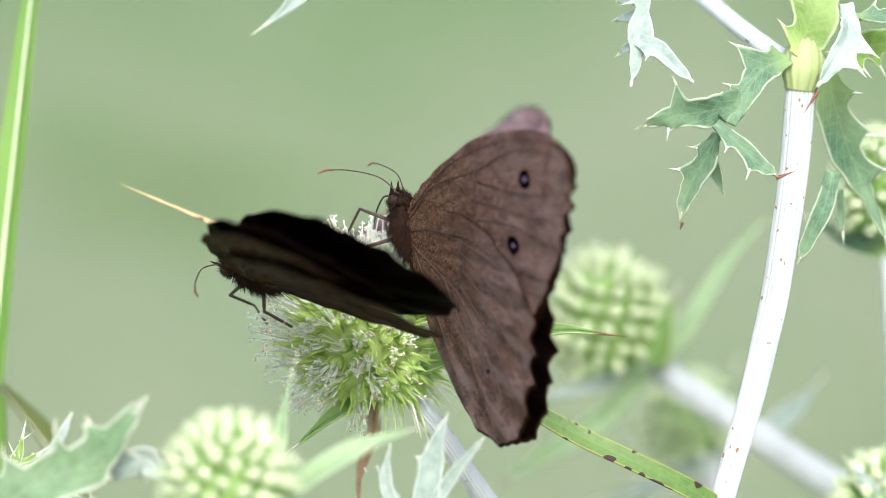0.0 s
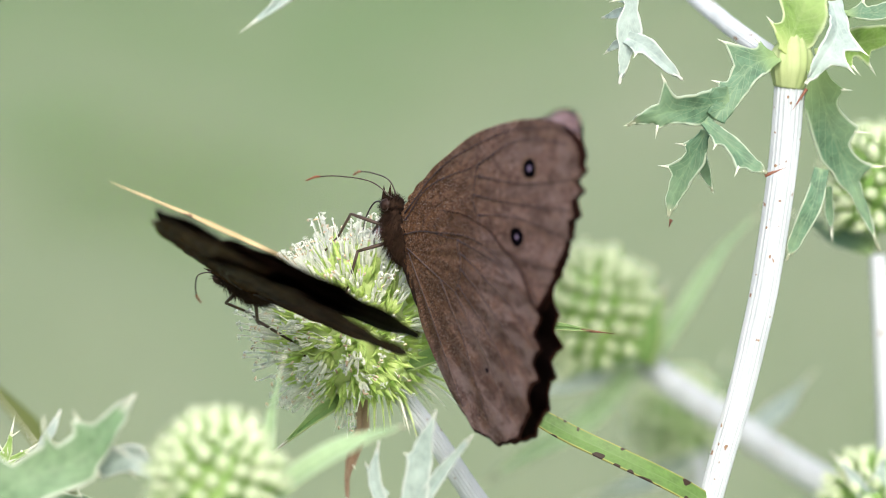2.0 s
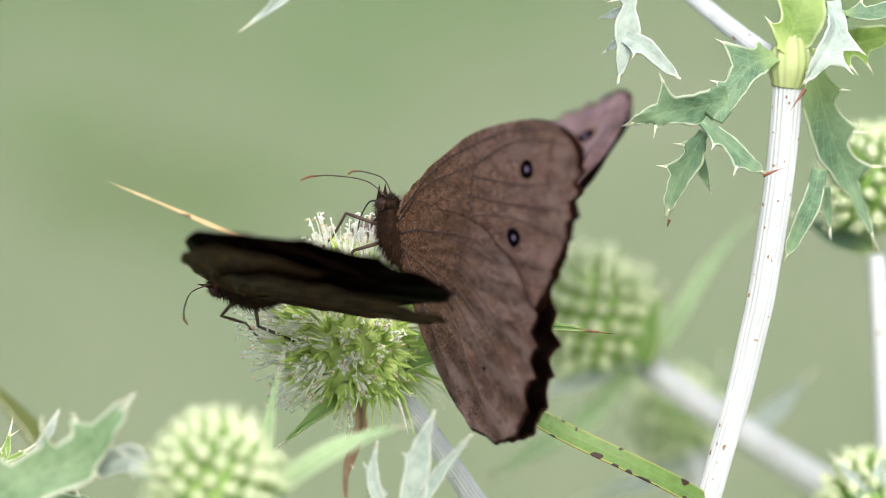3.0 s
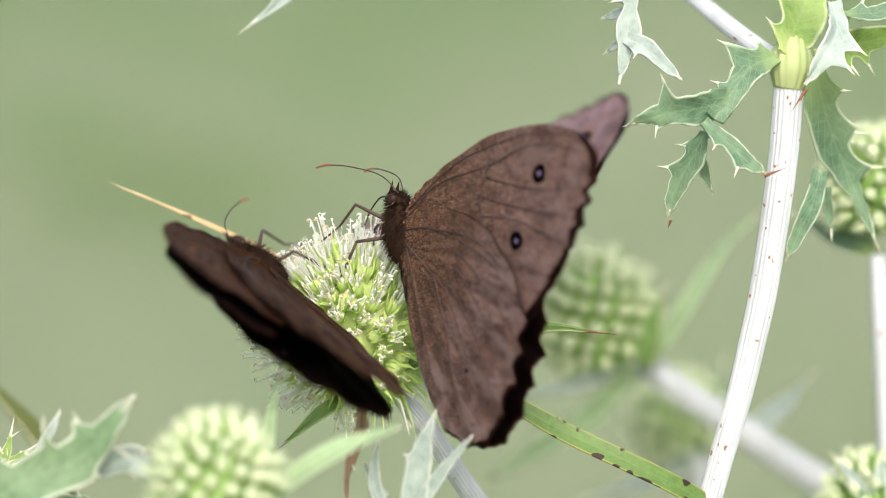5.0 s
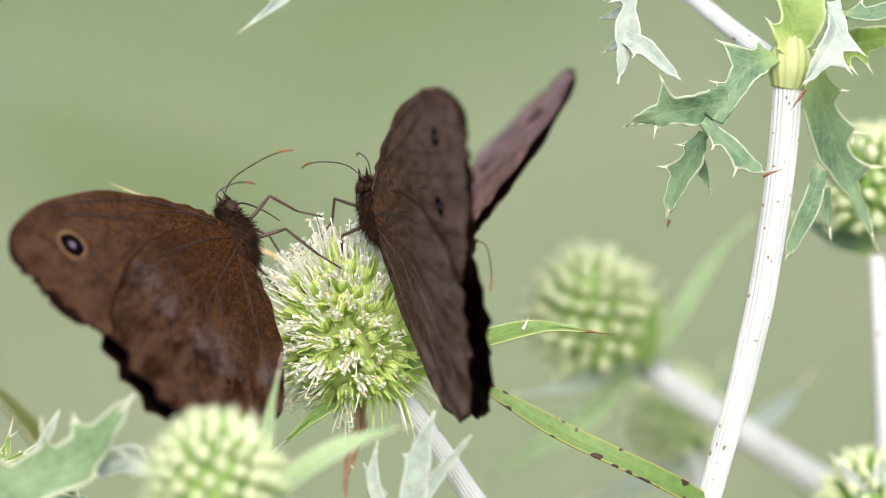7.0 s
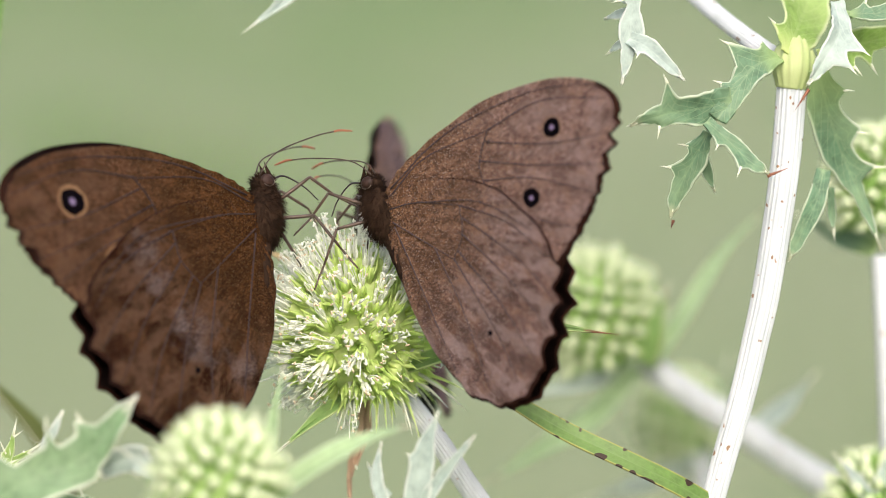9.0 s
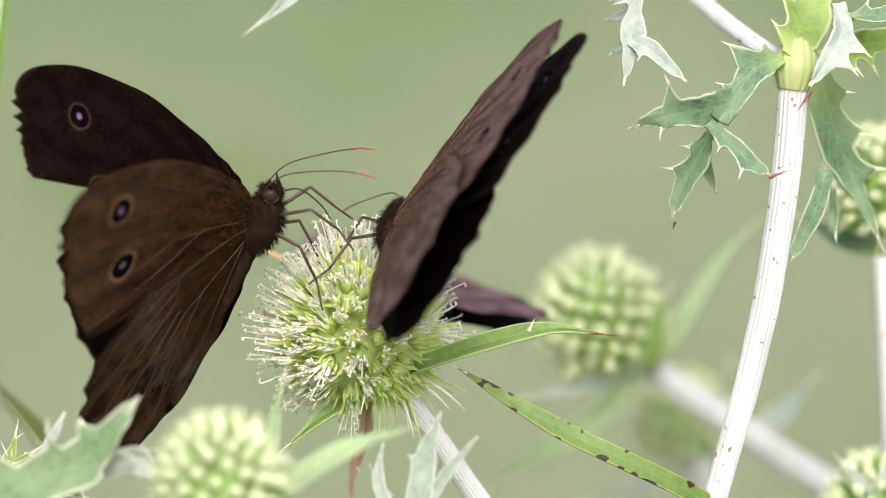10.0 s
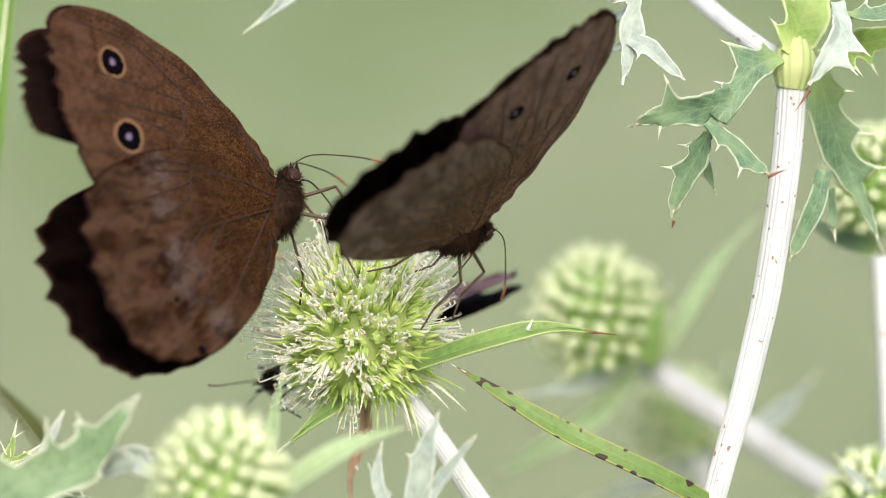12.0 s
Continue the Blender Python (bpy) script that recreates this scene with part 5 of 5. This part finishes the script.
NEAR_ROWS = [
    (0, (-22.1, -1.9, 8.0), (0.801, -0.203, -0.068, 0.559), 89.4, 88.8, -34.5, -34.5, 1.1, 8.5),
    (0.5, (-21.8, -1.9, 8.0), (0.8, -0.231, -0.087, 0.547), 88.8, 87.6, -34.1, -34.0, 1.3, 1.1),
    (1, (-21.4, -3.4, 8.0), (0.811, -0.282, -0.166, 0.484), 93.6, 86.8, -29.8, -29.7, 0.7, 3.7),
    (1.5, (-21.7, -3.6, 8.0), (0.821, -0.273, -0.160, 0.474), 93.6, 86.8, -29.1, -28.9, 0.7, 3.3),
    (2, (-21.9, -3.2, 8.0), (0.809, -0.23, -0.109, 0.53), 91.6, 87.4, -26.1, -25.9, 0.8, 1.2),
    (2.5, (-21.7, -3.0, 8.0), (0.809, -0.183, -0.058, 0.556), 88.8, 89.1, -30.2, -30.1, 1.2, 1.3),
    (3, (-21.8, -3.9, 8.0), (0.756, -0.199, -0.056, 0.621), 87.4, 90.0, -30.5, -30.5, 1.5, 2.9),
    (4.8, (-21.0, -4.6, 7.9), (0.761, -0.234, -0.14, 0.589), 90.5, 87.1, -32.3, -28.5, 3.5, 0.8),
    (5, (-20.9, -1.5, 8.0), (0.878, -0.156, -0.151, 0.427), 89.9, 87.7, -28.2, -23.9, 3.7, 0.6),
    (5.2, (-22.0, 0.6, 8.0), (0.896, -0.136, -0.19, 0.378), 88.7, 89.0, -27.1, -24.5, 2.8, 3.6),
    (5.5, (-21.9, 1.2, 8.0), (0.892, -0.198, -0.267, 0.305), 87.7, 91.0, -25.0, -24.8, 1.4, 8.2),
    (6, (-23.0, 1.5, 7.0), (0.841, -0.192, -0.441, 0.249), 90.9, 88.2, -18.0, -18.2, 3.6, 0.6),
    (6.5, (-23.4, 1.1, 7.0), (0.876, -0.147, -0.383, 0.253), 90.5, 89.1, -18.0, -17.9, 0.6, 0.6),
    (7, (-23.3, 1.6, 7.0), (0.887, -0.144, -0.371, 0.235), 91.3, 88.9, -18.3, -18.0, 0.6, 0.6),
    (8.8, (-22.1, 4.1, 7.2), (0.846, -0.155, -0.49, 0.141), 91.2, 89.1, -12.7, -14.4, 1.1, 0.6),
    (9, (-20.8, 4.4, 7.1), (0.884, -0.134, -0.44, 0.082), 91.2, 89.0, -15.1, -17.0, 1.2, 0.6),
    (9.3, (-20.6, 4.5, 7.5), (0.882, -0.176, -0.43, 0.083), 90.4, 89.5, -17.3, -18.6, 4.0, 0.6),
    (9.5, (-18.5, 5.3, 7.9), (0.85, -0.193, -0.486, -0.062), 92.5, 87.7, -14.1, -15.0, 2.8, 0.6),
    (9.7, (-18.7, 5.6, 7.9), (0.805, -0.169, -0.557, -0.112), 90.9, 87.3, -16.5, -10.9, -1.3, 2.5),
    (10, (-21.3, 4.0, 7.6), (0.716, 0.05, -0.642, -0.27), 51.7, 41.4, -12.2, 3.2, 5.0, 5.4),
    (10.2, (-20.5, 3.9, 8.3), (0.74, 0.072, -0.612, -0.271), 89.9, 89.9, -10.0, -0.5, 1.0, 3.5),
    (10.5, (-20.9, 3.3, 8.3), (0.766, -0.015, -0.61, -0.202), 92.0, 88.2, -6.6, -6.0, 1.5, 0.6),
    (10.8, (-20.6, 3.9, 8.3), (0.799, 0.034, -0.551, -0.238), 87.2, 92.4, -5.9, -7.0, 5.0, 1.7),
    (11, (-19.7, 4.8, 7.6), (0.839, -0.24, -0.488, -0.003), 81.0, 92.2, -5.1, -7.4, 15.7, 2.5),
    (11.2, (-18.4, 5.8, 8.0), (0.857, -0.244, -0.448, -0.066), 73.5, 88.1, 5.2, 3.3, 12.7, 1.9),
    (11.5, (-18.9, 5.6, 8.1), (0.796, -0.216, -0.554, -0.111), 58.3, 84.9, -4.4, -5.6, 2.1, 1.1),
    (12, (-18.7, 5.9, 7.4), (0.854, -0.317, -0.412, 0.023), 82.4, 90.2, -7.1, -4.5, 11.7, 1.7),
]
FAR_ROWS = [
    (0, (2.7, 0.5, -12.0), (-0.053, 0.473, 0.837, 0.271), 90.6, 89.6, -8.9, -8.9, 1.5, 1.5),
    (0.5, (2.9, 0.4, -12.0), (-0.047, 0.478, 0.84, 0.254), 90.6, 89.7, -9.0, -9.0, 1.5, 1.5),
    (1, (3.2, -0.1, -12.0), (-0.009, 0.484, 0.825, 0.29), 90.5, 89.7, -6.0, -6.0, 1.5, 1.5),
    (1.5, (3.9, -2.6, -12.0), (-0.012, 0.529, 0.769, 0.358), 90.5, 89.7, 0.2, 0.2, 1.5, 1.5),
    (2, (4.0, -2.9, -12.0), (-0.035, 0.492, 0.801, 0.34), 90.7, 89.6, -6.0, -6.1, 1.5, 1.5),
    (2.5, (4.2, -2.8, -12.0), (-0.041, 0.486, 0.795, 0.36), 90.7, 89.5, -5.0, -5.0, 1.5, 1.5),
    (3, (4.4, -2.3, -12.0), (-0.001, 0.501, 0.768, 0.4), 90.7, 89.6, 1.1, 1.1, 1.5, 1.5),
    (4.8, (4.5, -2.2, -12.0), (-0.006, 0.508, 0.766, 0.394), 90.7, 89.6, -1.0, -1.0, 1.5, 1.5),
    (5, (4.5, -2.3, -12.0), (-0.005, 0.504, 0.769, 0.392), 90.7, 89.6, -0.0, -0.0, 1.5, 1.5),
    (5.2, (4.9, -3.1, -12.0), (0.028, 0.513, 0.776, 0.367), 90.6, 89.9, 2.0, 2.0, 1.5, 1.5),
    (5.5, (4.7, -3.1, -12.1), (0.031, 0.527, 0.766, 0.366), 90.5, 89.8, 1.0, 1.0, 1.5, 1.5),
    (6, (4.4, -2.7, -12.0), (-0.013, 0.489, 0.784, 0.383), 90.7, 89.6, -1.9, -1.9, 1.5, 1.5),
    (6.5, (4.3, -2.6, -12.0), (-0.045, 0.474, 0.788, 0.39), 90.8, 89.4, -2.1, -2.1, 1.5, 1.5),
    (7, (1.0, 0.0, -12.0), (0.049, 0.374, 0.842, 0.385), 90.1, 90.1, -2.9, -2.9, 1.5, 1.5),
    (7.2, (1.0, -0.6, -12.0), (0.197, 0.287, 0.897, 0.273), 90.5, 90.5, -6, -6, 0, 0),
    (8, (-4.1, 1.6, -14.0), (0.187, 0.078, 0.969, 0.139), 80.0, 80.0, 0, 0, 0, 0),
    (8.8, (-4.9, 3.6, -14.0), (0.15, -0.011, 0.954, 0.26), 91.8, 91.8, 0, 0, 0, 0),
    (9, (-8.1, 3.2, -14.0), (0.075, -0.118, 0.976, 0.169), 91.7, 88.8, -11, -11, 0, 0),
    (9.3, (-9.4, 3.4, -14.0), (0.25, -0.491, 0.834, 0.018), 91.7, 80.0, -5, -5, 0, 0),
    (9.5, (-6.5, -0.8, -15.0), (0.043, -0.443, 0.885, 0.14), 84.6, 80.0, -28, -28, 0, 0),
    (10, (-12.7, -3.7, -15.0), (-0.012, -0.598, 0.783, 0.172), 90.3, 90.3, -28, -28, 0, 0),
    (10.5, (-13.7, -9.8, -15.0), (0.021, 0.741, -0.664, -0.098), 90.3, 90.3, -28, -28, 0, 0),
    (11, (-14.5, -11.7, -14.9), (-0.142, 0.768, -0.625, -0.015), 90.3, 90.3, -28, -28, 0, 0),
    (11.5, (-16.1, -12.8, -15.0), (-0.054, 0.804, -0.59, -0.045), 90.3, 90.3, -28, -28, 0, 0),
    (12, (-16.9, -13.5, -15.0), (-0.03, 0.818, -0.572, -0.054), 90.3, 90.3, -28, -28, 0, 0),
]


HINGE = 0.0005


def fly(body, wings, rows):
    walk(body, [(row[0], SITE @ Matrix.LocRotScale(Vector(row[1]) * 0.001, Quaternion(row[2]), None)) for row in rows])
    for i, w in enumerate(wings):
        on_right, hind = i < 2, i % 2 == 1
        keys = []
        for t, _, _, left, right, sweep_left, sweep_right, drop_left, drop_right in rows:
            lift = -(right - (drop_right if hind else 0)) if on_right else left - (drop_left if hind else 0)
            swing = 0 if hind else (sweep_right if on_right else -sweep_left)
            keys.append((t, pose(HINGE if on_right else -HINGE, 0, 0, 0, lift, 0) @ pose(0, 0, 0, 0, 0, swing)))
        walk(w, keys)


def motions():
    fly(near_one, near_wings, NEAR_ROWS)
    fly(middle_one, middle_wings, MIDDLE_ROWS)
    fly(far_one, far_wings, FAR_ROWS)
    stand = swaying_blade.matrix_world.copy()
    axis = SITE.to_3x3() @ Vector((0, 0, 1))
    walk(swaying_blade, [(t, stand @ Matrix.Rotation(radians(a), 4, axis)) for t, a in SWAY])


motions()
